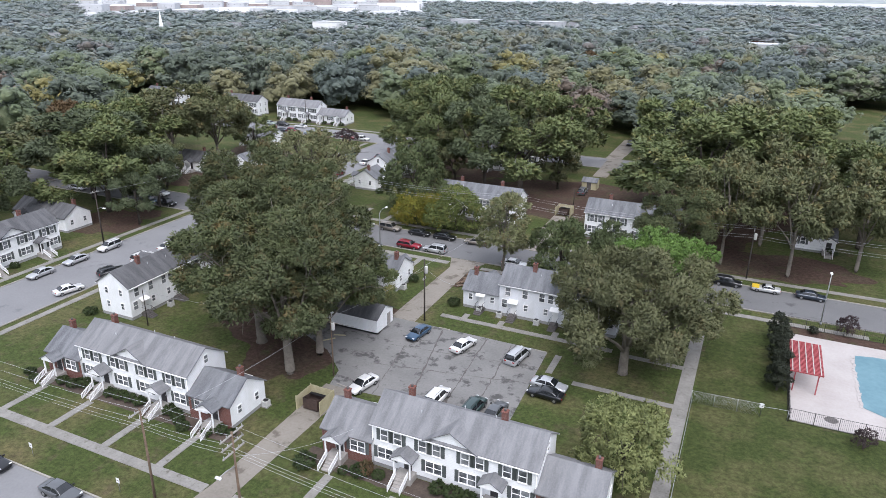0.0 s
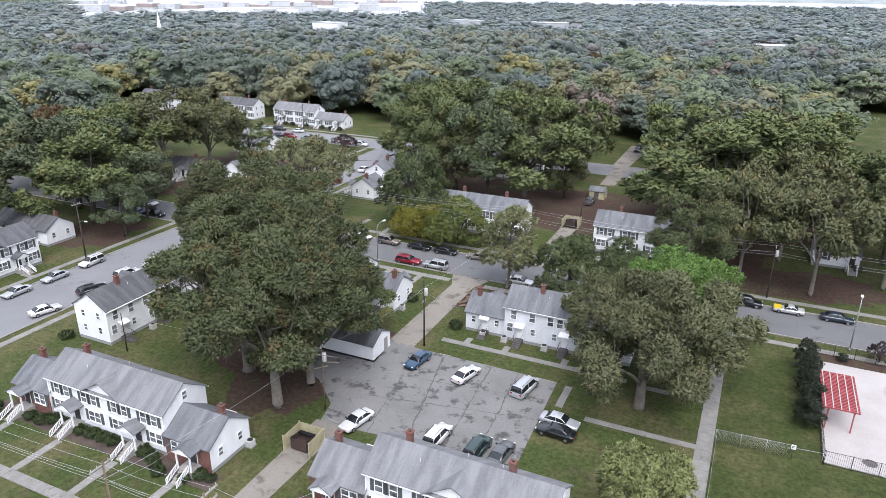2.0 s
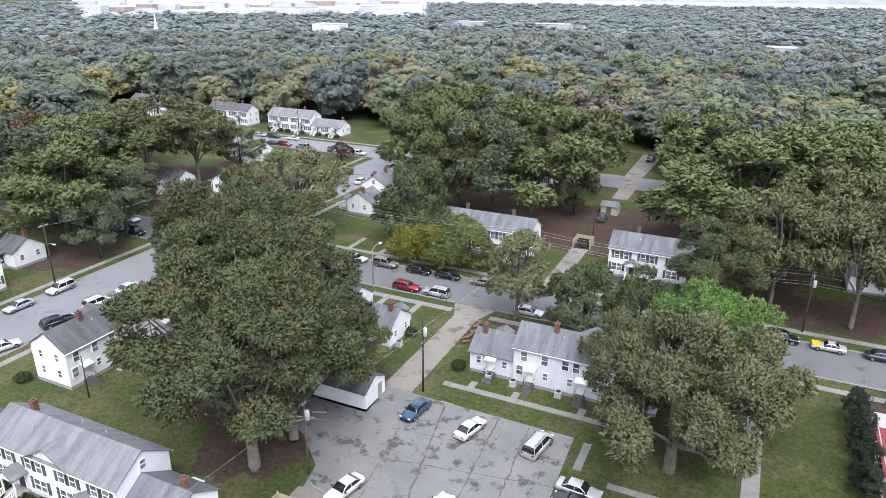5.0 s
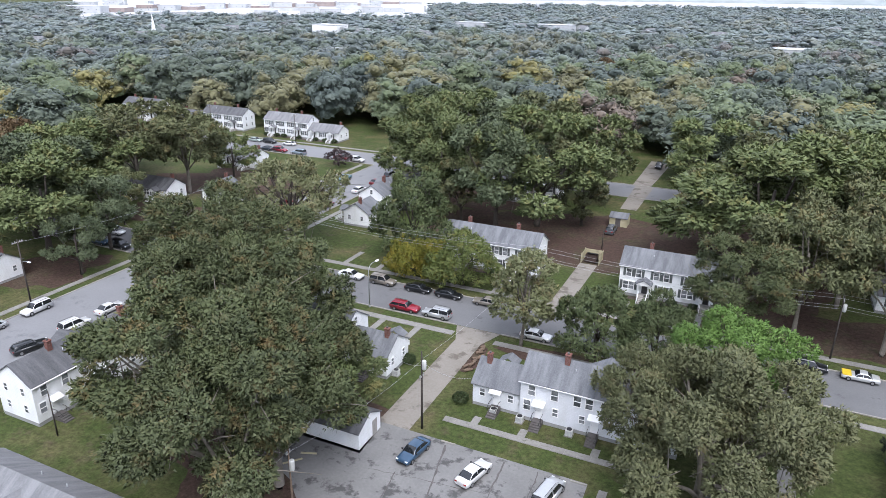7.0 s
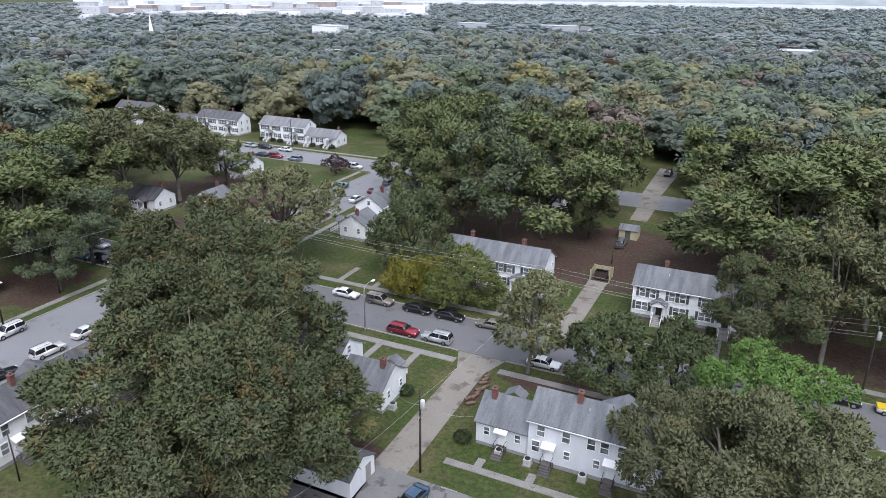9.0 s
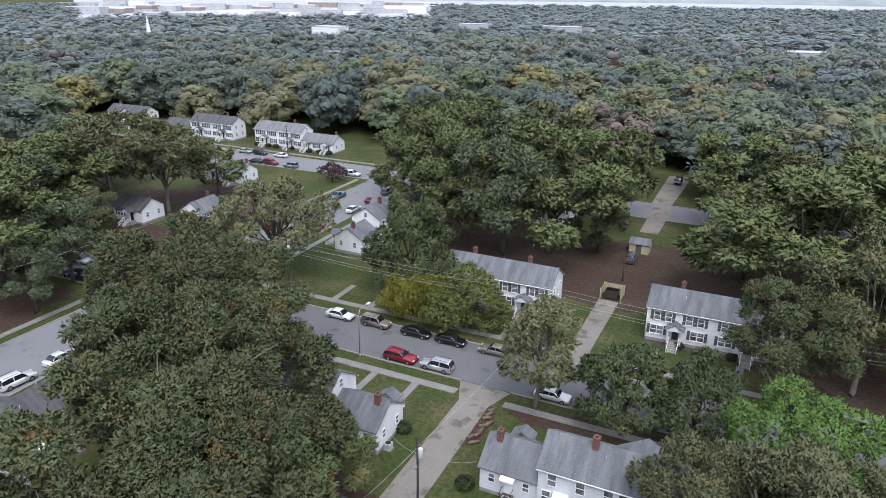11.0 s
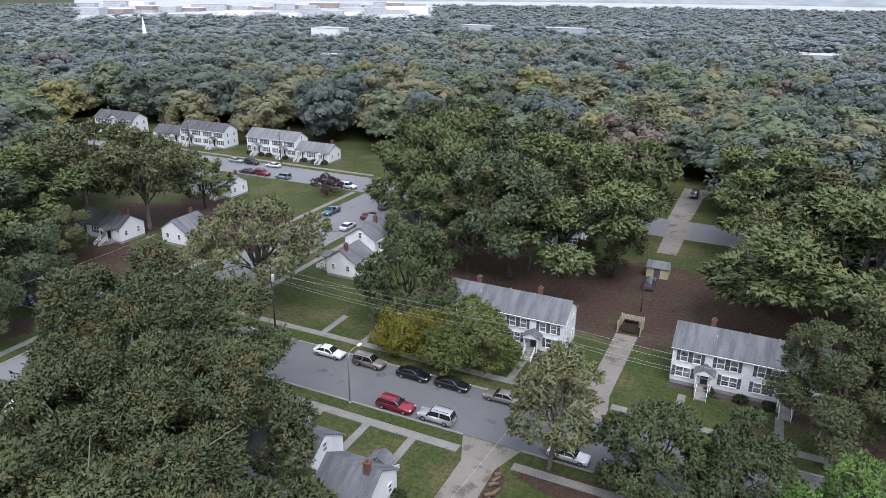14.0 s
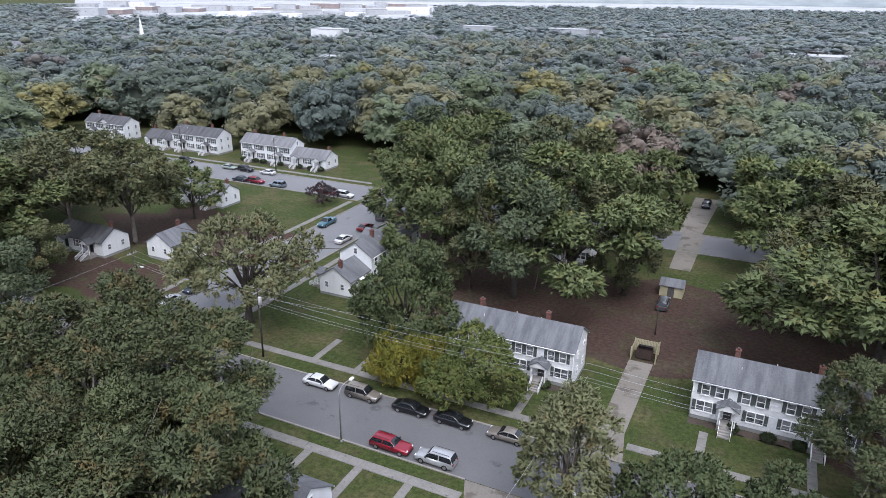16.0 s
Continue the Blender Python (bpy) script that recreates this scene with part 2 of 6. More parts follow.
# the woods hold six kinds of tree; blue-grey haze is painted into farther leaves
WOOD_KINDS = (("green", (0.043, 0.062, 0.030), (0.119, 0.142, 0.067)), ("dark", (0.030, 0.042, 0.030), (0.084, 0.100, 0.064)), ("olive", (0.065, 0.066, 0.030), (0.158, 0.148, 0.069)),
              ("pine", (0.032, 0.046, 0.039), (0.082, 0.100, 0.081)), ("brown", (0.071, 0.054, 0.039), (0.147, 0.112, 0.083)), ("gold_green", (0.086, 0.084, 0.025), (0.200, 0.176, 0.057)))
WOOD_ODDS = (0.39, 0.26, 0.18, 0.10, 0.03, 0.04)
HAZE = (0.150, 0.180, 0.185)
WOOD = [[leaf_material(k + "_" + n, *(tuple((v * (1 - soft) + u * soft) * 1.35 * (1 - far) + w * far for v, u, w in zip(c, cs[1], HAZE)) for c in cs), sheen=soft) for k, *cs in WOOD_KINDS] for n, far, soft in (("wood_leaves", 0.04, 0.12), ("hazed_far_leaves", 0.30, 0.3), ("hazed_distant_leaves", 0.62, 0.35))]


# ---- mesh helpers ----
def mesh_of(name, bm, mat):
    me = bpy.data.meshes.new(name)
    bm.normal_update()
    bm.to_mesh(me)
    bm.free()
    for m in mat if isinstance(mat, (list, tuple)) else (mat,):
        me.materials.append(m)
    return me


def part(name, bm, mat, parent=None, label="", m=None):
    """Links a bmesh, or a ready mesh, as one mesh object under a thing or a part."""
    ob = new(name, bm if isinstance(bm, bpy.types.Mesh) else mesh_of(name, bm, mat))
    ob.parent = parent
    if m is not None:
        ob.matrix_basis = m
    return tagged(ob, label)


def thing(name, label, category, m=None, group="", kind=""):
    ob = tagged(new(name), label, category, group, kind)
    ob.empty_display_size = 0.3
    if m is not None:
        ob.matrix_basis = m
    return ob


def box(x0, y0, z0, x1, y1, z1, bm=None, bevel=0.0):
    bm = bm or bmesh.new()
    got = bmesh.ops.create_cube(bm, size=1, matrix=Matrix.Translation(((x0 + x1) / 2, (y0 + y1) / 2, (z0 + z1) / 2)) @ Matrix.Diagonal((x1 - x0, y1 - y0, z1 - z0, 1)))
    if bevel:
        edges = {e for v in got["verts"] for e in v.link_edges}
        bmesh.ops.bevel(bm, geom=list(edges), offset=bevel, segments=2, affect="EDGES", profile=0.6)
    return bm


def prism(points, a, b, axis="x", bm=None):
    """A polygon in the plane across the axis, drawn out from a to b."""
    bm = bm or bmesh.new()
    put = {"x": lambda u, v, w: (w, u, v), "y": lambda u, v, w: (u, w, v), "z": lambda u, v, w: (u, v, w)}[axis]
    low = [bm.verts.new(put(u, v, a)) for u, v in points]
    high = [bm.verts.new(put(u, v, b)) for u, v in points]
    bm.faces.new(low), bm.faces.new(high)
    for i in range(len(points)):
        j = (i + 1) % len(points)
        bm.faces.new((low[i], low[j], high[j], high[i]))
    bmesh.ops.recalc_face_normals(bm, faces=bm.faces)
    return bm


def tube(path, radii, sides=8, bm=None):
    """A tapered tube through the given points."""
    bm = bm or bmesh.new()
    rings = []
    pts = [Vector(q) for q in path]
    for i, q in enumerate(pts):
        d = (pts[min(i + 1, len(pts) - 1)] - pts[max(i - 1, 0)]).normalized()
        turn = d.to_track_quat("Z", "Y").to_matrix()
        rings.append([bm.verts.new(q + turn @ Vector((math.cos(k * math.tau / sides), math.sin(k * math.tau / sides), 0)) * radii[i]) for k in range(sides)])
    for a, b in zip(rings, rings[1:]):
        for k in range(sides):
            f = bm.faces.new((a[k], a[(k + 1) % sides], b[(k + 1) % sides], b[k]))
            f.smooth = True
    bm.faces.new(rings[0][::-1]), bm.faces.new(rings[-1])
    return bm


def sheet(name, outline, z, mat, label="", category="", kind="structure", parent=None):
    bm = bmesh.new()
    ring = [bm.verts.new((x, y, z)) for x, y in outline]
    if len(ring) > 35:
        hub = bm.verts.new((sum(q[0] for q in outline) / len(ring), sum(q[1] for q in outline) / len(ring), z))
        for i, q in enumerate(ring):
            bm.faces.new((hub, q, ring[(i + 1) % len(ring)]))
    else:
        bmesh.ops.triangulate(bm, faces=[bm.faces.new(ring)])
    bm.normal_update()
    if sum(q.normal.z for q in bm.faces) < 0:
        bmesh.ops.reverse_faces(bm, faces=bm.faces)
    ob = part(name, bm, mat, parent)
    return tagged(ob, label, category, "", kind) if not parent else ob


def rect(x0, y0, x1, y1):
    return [(x0, y0), (x1, y0), (x1, y1), (x0, y1)]


def blot(x, y, rx, ry, seed, wild=0.25, n=40):
    """An irregular round outline."""
    out = []
    for i in range(n):
        a = i * math.tau / n
        k = 1 + wild * (noise.noise((math.cos(a) * 1.3 + seed * 7.1, math.sin(a) * 1.3, seed)) + 0.5 * noise.noise((math.cos(a) * 4, math.sin(a) * 4, seed * 3.3)))
        out.append((x + rx * k * math.cos(a), y + ry * k * math.sin(a)))
    return out


# ---- ground, roads, walks ----
bm = bmesh.new()
bmesh.ops.create_grid(bm, x_segments=40, y_segments=40, size=3500)
tagged(part("ground", bm, M_grass), "autumn lawns with worn dry patches", "ground", "", "structure")

sheet("road_near", rect(-400, 26, 80, 36.4), 0.02, M_street, "pale grey asphalt street with parked cars", "road")
sheet("road_west", rect(-113.2, 36.4, -99.7, 112.4), 0.02, M_street, "wide pale asphalt street beside the houses", "road")
sheet("road_west_far", rect(-112.6, 122.4, -100.2, 194.4), 0.02, M_street, "pale asphalt street under thin trees", "road")
sheet("road_middle", rect(-400, 112.4, 120, 122.4), 0.024, M_asphalt, "grey asphalt street with parked cars", "road")
sheet("road_far", rect(-400, 194.4, 60, 206.4), 0.02, M_street, "pale far cross street", "road")
sheet("ground_lot", [(-45.6, 64.2), (-21.6, 66.5), (-22.3, 85.0), (-43.6, 85.2), (-48.0, 86.2), (-47.0, 83.5), (-46.7, 79.0), (-56, 78.9), (-56.5, 74.5), (-51, 72), (-46.5, 68)], 0.03, M_lot, "cracked patched asphalt parking lot", "parking lot")
sheet("ground_drive_near", [(-46.0, 43.0), (-42.9, 43.0), (-42.4, 64.5), (-46.2, 64.5)], 0.034, M_drive, "stained concrete driveway up to the waste container", "driveway")
sheet("ground_drive_apron", [(-46.8, 36.6), (-42.2, 36.6), (-42.9, 43.0), (-46.0, 43.0)], 0.036, M_drive, "pale concrete driveway mouth", "driveway")
sheet("ground_drive_middle", [(-47.9, 85.2), (-43.7, 85.2), (-43.9, 108), (-42.4, 112.3), (-49.6, 112.3), (-47.9, 108)], 0.034, M_drive, "broad concrete driveway between the houses", "driveway")
sheet("ground_drive_north", [(-40.8, 122.5), (-35.0, 122.5), (-35.9, 128), (-35.7, 146), (-39.0, 146), (-39.0, 128)], 0.034, M_drive, "concrete driveway to a fenced waste container", "driveway")
sheet("ground_drive_back", [(-39.2, 184), (-35.4, 184), (-35.0, 206), (-39.6, 206)], 0.034, M_drive, "concrete drive behind the yard", "driveway")
sheet("ground_drive_truck", [(-40.5, 206), (-35.8, 206), (-34.5, 236), (-40.5, 236)], 0.036, M_drive, "concrete drive under the parked truck", "driveway")
sheet("ground_park", rect(-1.9, 30, 8.9, 110), 0.012, M_lush, "mown park lawn beside the pool", "lawn")
sheet("ground_park_near", rect(8.9, 20, 60, 81), 0.012, M_lush, "mown park lawn before the pool", "lawn")
for k, (x, y, rx, ry) in enumerate([(-30, 161, 30, 15), (-8, 158, 17, 18), (-60, 158, 16, 12), (-55, 71, 8, 10), (-62, 82, 14, 11), (-128, 134, 14, 8), (-28, 108.5, 14, 2.6), (6, 134, 18, 7), (-125, 100, 8, 9), (-135, 160, 22, 12), (-78, 178, 20, 12), (-2, 172, 22, 12), (-44.5, 104, 2.2, 5)]):
    sheet("ground_litter", blot(x, y, rx, ry, k + 1, 0.4, 90), (0.004, 0.008, 0.012, 0.004, 0.008, 0.004, 0.004, 0.004, 0.004, 0.012, 0.016, 0.012, 0.004)[k], M_litter, "bare earth and fallen brown leaves under trees", "bare earth")


for k, (x0, x1, y0, y1) in enumerate(((-83.6, -49.2, 49.0, 51.5), (-40.2, -13.5, 50.2, 52.9), (-62.6, -44.2, 133.4, 134.7), (-29.6, -11.2, 133.8, 135.1), (-168.5, -138, 213.6, 215.2))):
    bed = [(x0 + (x1 - x0) * q / 24, y0 + 0.35 * noise.noise((q * 0.7, k, 3))) for q in range(25)] + [(x1, y1), (x0, y1)]
    sheet("ground_bed", bed, 0.016, M_mulch, "dark mulch bed along the house front", "bed")


def kerb(name, x0, y0, x1, y1):
    ob = part(name, box(x0, y0, 0, x1, y1, 0.15, None, 0.02), M_kerb)
    return tagged(ob, "weathered concrete kerb along the road", "kerb", "", "structure")


for x0, x1 in ((-400, -113.4), (-99.5, -49.6), (-42.4, -10), (-10, 120)):
    kerb("kerb", x0, 112.2, x1, 112.4)
for x0, x1 in ((-400, -113.2), (-99.8, -40.8), (-35.0, 120)):
    kerb("kerb", x0, 122.4, x1, 122.6)
for x0, x1 in ((-400, -113.4), (-99.5, -46.8), (-42.2, 80)):
    kerb("kerb", x0, 36.4, x1, 36.6)
for x in (-113.4, -99.7):
    kerb("kerb", x, 36.6, x + 0.2, 112.2)
for x in (-112.8, -100.2):
    kerb("kerb", x, 122.6, x + 0.2, 194.2)
kerb("kerb", -400, 194.2, -112.8, 194.4), kerb("kerb", -100, 194.2, 60, 194.4), kerb("kerb", -400, 206.4, 60, 206.6)


def walkway(name, x0, y0, x1, y1, slab=1.5):
    """A concrete walk of single slabs with open joints, on one bed."""
    long_x = abs(x1 - x0) > abs(y1 - y0)
    bed = part(name, box(x0, y0, 0, x1, y1, 0.035), M_step_pale)
    tagged(bed, "concrete pavement of square slabs", "pavement", "", "structure")
    length = (x1 - x0) if long_x else (y1 - y0)
    wide = (y1 - y0) if long_x else (x1 - x0)
    n = max(1, round(length / slab))
    step = length / n
    hx, hy = (step / 2 - 0.015, wide / 2) if long_x else (wide / 2, step / 2 - 0.015)
    me = mesh_of("slab", box(-hx, -hy, 0, hx, hy, 0.03), M_walk)
    for i in range(n):
        c = (x0 + step * (i + 0.5), (y0 + y1) / 2) if long_x else ((x0 + x1) / 2, y0 + step * (i + 0.5))
        part("slab", me, None, bed, "", pose(c[0], c[1], 0.034 + random.uniform(0, 0.012), random.uniform(-0.3, 0.3), random.uniform(-0.3, 0.3), 0))
    return bed


walkway("pavement_front", -99, 41.5, -46.2, 42.8)
walkway("pavement_front_east", -42.8, 41.5, -4.2, 42.8)
walkway("pavement_middle", -98, 109.0, -49.0, 110.3)
walkway("pavement_middle_east", -42.4, 108.9, 20, 110.1)
walkway("pavement_north", -97, 125.2, -40, 126.4)
walkway("pavement_north_east", -35.2, 125.2, 26, 126.4)
walkway("pavement_park", -4.2, 40, -2.4, 108.9, 1.8)
walkway("pavement_yard", -41.0, 88.7, -14, 89.7)
walkway("pavement_west", -98.2, 44, -97, 108.8)
walkway("pavement_west_far", -97.8, 126.6, -96.6, 194)
walkway("pavement_street_side", -116.6, 44, -115.4, 193)
walkway("pavement_street_far", -210, 209.0, -120, 210.2, 3.0)
for x in (-78.7, -70.3, -61.5, -53.3):
    walkway("pavement_path", x - 0.5, 42.8, x + 0.5, 48.4)
for x in (-35.7, -27.8, -18.6, -11.0):
    walkway("pavement_path", x - 0.5, 42.8, x + 0.5, 49.4)
for x in (-37.3, -31.4, -22.8):
    walkway("pavement_path", x - 0.45, 89.7, x + 0.45, 91.2)
for x in (-60.8, -54.6, -67.5):
    walkway("pavement_path", x - 0.5, 100.5, x + 0.5, 109.0)
walkway("pavement_cross", -12, 88.2, -4.2, 89.1)
walkway("pavement_cross", -17, 78.0, -4.2, 78.9)
walkway("pavement_lot_side", -21.0, 79.5, -20.1, 84.6)
for x in (-79.0, -48.9, -27.5, -16.0):
    walkway("pavement_path", x - 0.5, 126.4, x + 0.5, 132.6)
walkway("pavement_path", -72.5, 126.4, -71.5, 142)
for y in (73.0, 80.6):
    walkway("pavement_path", -97, y - 0.5, -91.4, y + 0.5)
for y in (69.5, 78.6):
    walkway("pavement_path", -119, y - 0.5, -116.6, y + 0.5)


# ---- houses ----
def window_mesh(w, h, double):
    """One frame, cut out of a single board, with its pane."""
    d = 0.07
    xs = [-w / 2, -w / 2 + d] + ([-0.06, 0.06] if double else []) + [w / 2 - d, w / 2]
    zs = [0, d, h / 2 - 0.035, h / 2 + 0.035, h - d, h]
    f = bmesh.new()
    v = {(i, k): f.verts.new((x, -0.09, z)) for (i, x), (k, z) in product(enumerate(xs), enumerate(zs))}
    for i, k in product(range(len(xs) - 1), range(5)):
        if not (i % 2 and k % 2):
            f.faces.new((v[i, k], v[i + 1, k], v[i + 1, k + 1], v[i, k + 1]))
    got = bmesh.ops.extrude_face_region(f, geom=list(f.faces))
    bmesh.ops.translate(f, verts=[g for g in got["geom"] if isinstance(g, bmesh.types.BMVert)], vec=(0, 0.11, 0))
    bmesh.ops.recalc_face_normals(f, faces=f.faces)
    return mesh_of("window", f, M_white), mesh_of("pane", box(-w / 2 + d, -0.045, d, w / 2 - d, -0.005, h - d), M_glass), mesh_of("sill", box(-w / 2 - 0.06, -0.14, -0.065, w / 2 + 0.06, 0, -0.002), M_white)


WIN = {"single": window_mesh(0.95, 1.45, False), "double": window_mesh(1.9, 1.45, True), "small": window_mesh(0.75, 1.1, False)}
SHUTTER = mesh_of("shutter", box(-0.21, -0.07, 0, 0.21, 0.0, 1.45), M_shutter)
HALF = {"single": 0.475, "double": 0.95, "small": 0.375}


def add_window(house, kind, m, shutters=False):
    w = part("window", WIN[kind][0], None, house, "", m)
    part("pane", WIN[kind][1], None, w)
    if shutters:
        part("sill", WIN[kind][2], None, w)
    if shutters:
        for s in (-1, 1):
            part("shutter", SHUTTER, None, house, "dark louvred shutter", m @ pose(s * (HALF[kind] + 0.25), 0, 0))


def gable_roof(x0, x1, y0, y1, eave, ridge, over=0.3, thick=0.14):
    """Two sloping slabs that meet at a ridge along x."""
    mid, half = (y0 + y1) / 2, (y1 - y0) / 2
    slope = (ridge - eave) / half
    lo = eave - slope * over
    pts = [(y0 - over, lo), (mid, ridge), (y1 + over, lo), (y1 + over, lo + thick), (mid, ridge + thick), (y0 - over, lo + thick)]
    return prism(pts, x0, x1)


def wall_block(x0, x1, y0, y1, base, eave, ridge):
    mid = (y0 + y1) / 2
    return prism([(y0, base), (y1, base), (y1, eave - 0.02), (mid, ridge - 0.02), (y0, eave - 0.02)], x0, x1)


def chimney(house, x, y, z0, z1):
    c = part("chimney", box(x - 0.3, y - 0.3, z0, x + 0.3, y + 0.3, z1, None, 0.02), M_brick, house, "red brick chimney")
    part("cap", box(x - 0.36, y - 0.36, z1, x + 0.36, y + 0.36, z1 + 0.12), M_brick, c)
    part("flue", tube([(x, y, z1 + 0.1), (x, y, z1 + 0.38)], [0.14, 0.13]), M_step, c)


def porch(house, x, y, roof, step_mat):
    """A gabled canopy on posts over a raised landing with railed steps; the wall is at y, the steps run towards -y."""
    p = part("porch", box(x - 1.0, y - 1.5, 0, x + 1.0, y, 0.8, None, 0.02), M_step_pale, house, "white railed porch with steps")
    c = part("canopy", prism([(x - 1.35, 2.95), (x, 3.75), (x + 1.35, 2.95), (x + 1.35, 3.07), (x, 3.87), (x - 1.35, 3.07)], y - 1.75, y, "y"), roof, p)
    part("pediment", prism([(x - 1.15, 2.85), (x + 1.15, 2.85), (x + 1.15, 3.04), (x, 3.72), (x - 1.15, 3.04)], y - 1.62, y - 1.5, "y"), M_white, p)
    for s in (-1, 1):
        part("post", box(x + s * 0.93 - 0.07, y - 1.5, 0.8, x + s * 0.93 + 0.07, y - 1.36, 2.95), M_white, p)
        rail = bmesh.new()
        cuts = [q for k in range(10) for q in (k / 9 * 0.96, k / 9 * 0.96 + 0.04)]
        v = {(i, k): rail.verts.new((x + s * 0.7 - 0.03, y - 1.5 - 1.9 * q, 1.05 - 0.9 * q + z)) for (i, q), (k, z) in product(enumerate(cuts), enumerate((0, 0.08, 0.64, 0.74)))}
        for i, k in product(range(len(cuts) - 1), range(3)):
            if k != 1 or i % 2 == 0:
                rail.faces.new((v[i, k], v[i + 1, k], v[i + 1, k + 1], v[i, k + 1]))
        got = bmesh.ops.extrude_face_region(rail, geom=list(rail.faces))
        bmesh.ops.translate(rail, verts=[g for g in got["geom"] if isinstance(g, bmesh.types.BMVert)], vec=(0.06, 0, 0))
        bmesh.ops.recalc_face_normals(rail, faces=rail.faces)
        part("railing", rail, M_white, p)
    for k in range(4):
        part("step", box(x - 0.62, y - 1.5 - 0.36 * (k + 1), 0, x + 0.62, y - 1.5 - 0.36 * k, 0.64 - 0.16 * k), step_mat, p)
    d = part("door", box(x - 0.46, y - 0.06, 0.82, x + 0.46, y, 2.87), M_door, house, "dark panelled front door")
    part("frame", box(x - 0.56, y - 0.04, 0.8, x - 0.46, y, 2.95, box(x + 0.46, y - 0.04, 0.8, x + 0.56, y, 2.95, box(x - 0.56, y - 0.04, 2.87, x + 0.56, y, 2.97))), M_white, d)
    part("handle", box(x + 0.34, y - 0.11, 1.75, x + 0.40, y - 0.06, 1.87), M_metal, d)


def back_door(house, x, y, sign=1):
    """A white door with a small sloping hood and dark open steps; the wall is at y and faces +y."""
    d = part("back_door", box(x - 0.45, y, 0.72, x + 0.45, y + 0.06, 2.75), M_white, house, "white back door")
    part("handle", box(x + 0.32, y + 0.06, 1.65, x + 0.38, y + 0.11, 1.77), M_metal, d)
    part("hood", prism([(y, 3.0), (y, 3.12), (y + 0.85, 2.78), (y + 0.85, 2.66)], x - 0.75, x + 0.75), M_white, house)
    s = part("back_steps", box(x - 0.6, y, 0, x + 0.6, y + 0.9, 0.66), M_step, house, "dark wooden back steps")
    for k in range(4):
        part("step", box(x - 0.6, y + 0.9 + 0.3 * k, 0, x + 0.6, y + 0.9 + 0.3 * (k + 1), 0.56 - 0.14 * k), M_step, s)
    for q in (-0.58, 0.58):
        part("railing", tube([(x + q, y + 0.1, 1.5), (x + q, y + 0.95, 1.5), (x + q, y + 2.0, 0.95)], [0.03] * 3, 5, tube([(x + q, y + 0.95, 0.6), (x + q, y + 0.95, 1.5)], [0.03] * 2, 5)), M_black, s)


W, D, WL = 18.4, 6.4, 6.3


def one_storey(house, x0, x1, brick, roof, siding, doors, wins, gable_ends, back=True, y0=-0.2, y1=6.0, chim=True):
    fl = 0.45
    part("foundation", box(x0, y0 + 0.03, 0, x1, y1 - 0.03, fl), M_block, house, "grey block foundation")
    part("wing_wall", wall_block(x0, x1, y0, y1, fl, 3.2, 5.2), siding, house)
    part("wing_roof", gable_roof(x0 - 0.2, x1 + 0.2, y0, y1, 3.2, 5.2), roof, house)
    if brick:
        part("brick_front", box(x0 + 0.02, y0 - 0.1, 0, x1 - 0.02, y0 - 0.004, 2.95), M_brick, house, "red brick facing")
    f = y0 - (0.1 if brick else 0)
    for x in doors:
        porch(house, x, f, roof, M_step_pale)
    for x, kind in wins:
        add_window(house, kind, pose(x, f, 1.35), True)
    if back:
        for k, x in enumerate(np.linspace(x0 + 1.3, x1 - 1.3, max(2, round((x1 - x0) / 2.2)))):
            if k == 1:
                back_door(house, float(x), y1)
            else:
                add_window(house, "small", pose(float(x), y1, 1.55, 0, 0, 180))
    for end in gable_ends:
        gx, rz = (x0, -90) if end == "left" else (x1, 90)
        for y in (y0 + 1.5, y1 - 1.6):
            add_window(house, "small", pose(gx, y, 1.4, 0, 0, rz))
    if chim:
        cx = x1 - 1.2 if "right" in gable_ends else x0 + 1.2
        chimney(house, cx, (y0 + y1) / 2 + 0.5, 4.3, 6.1)


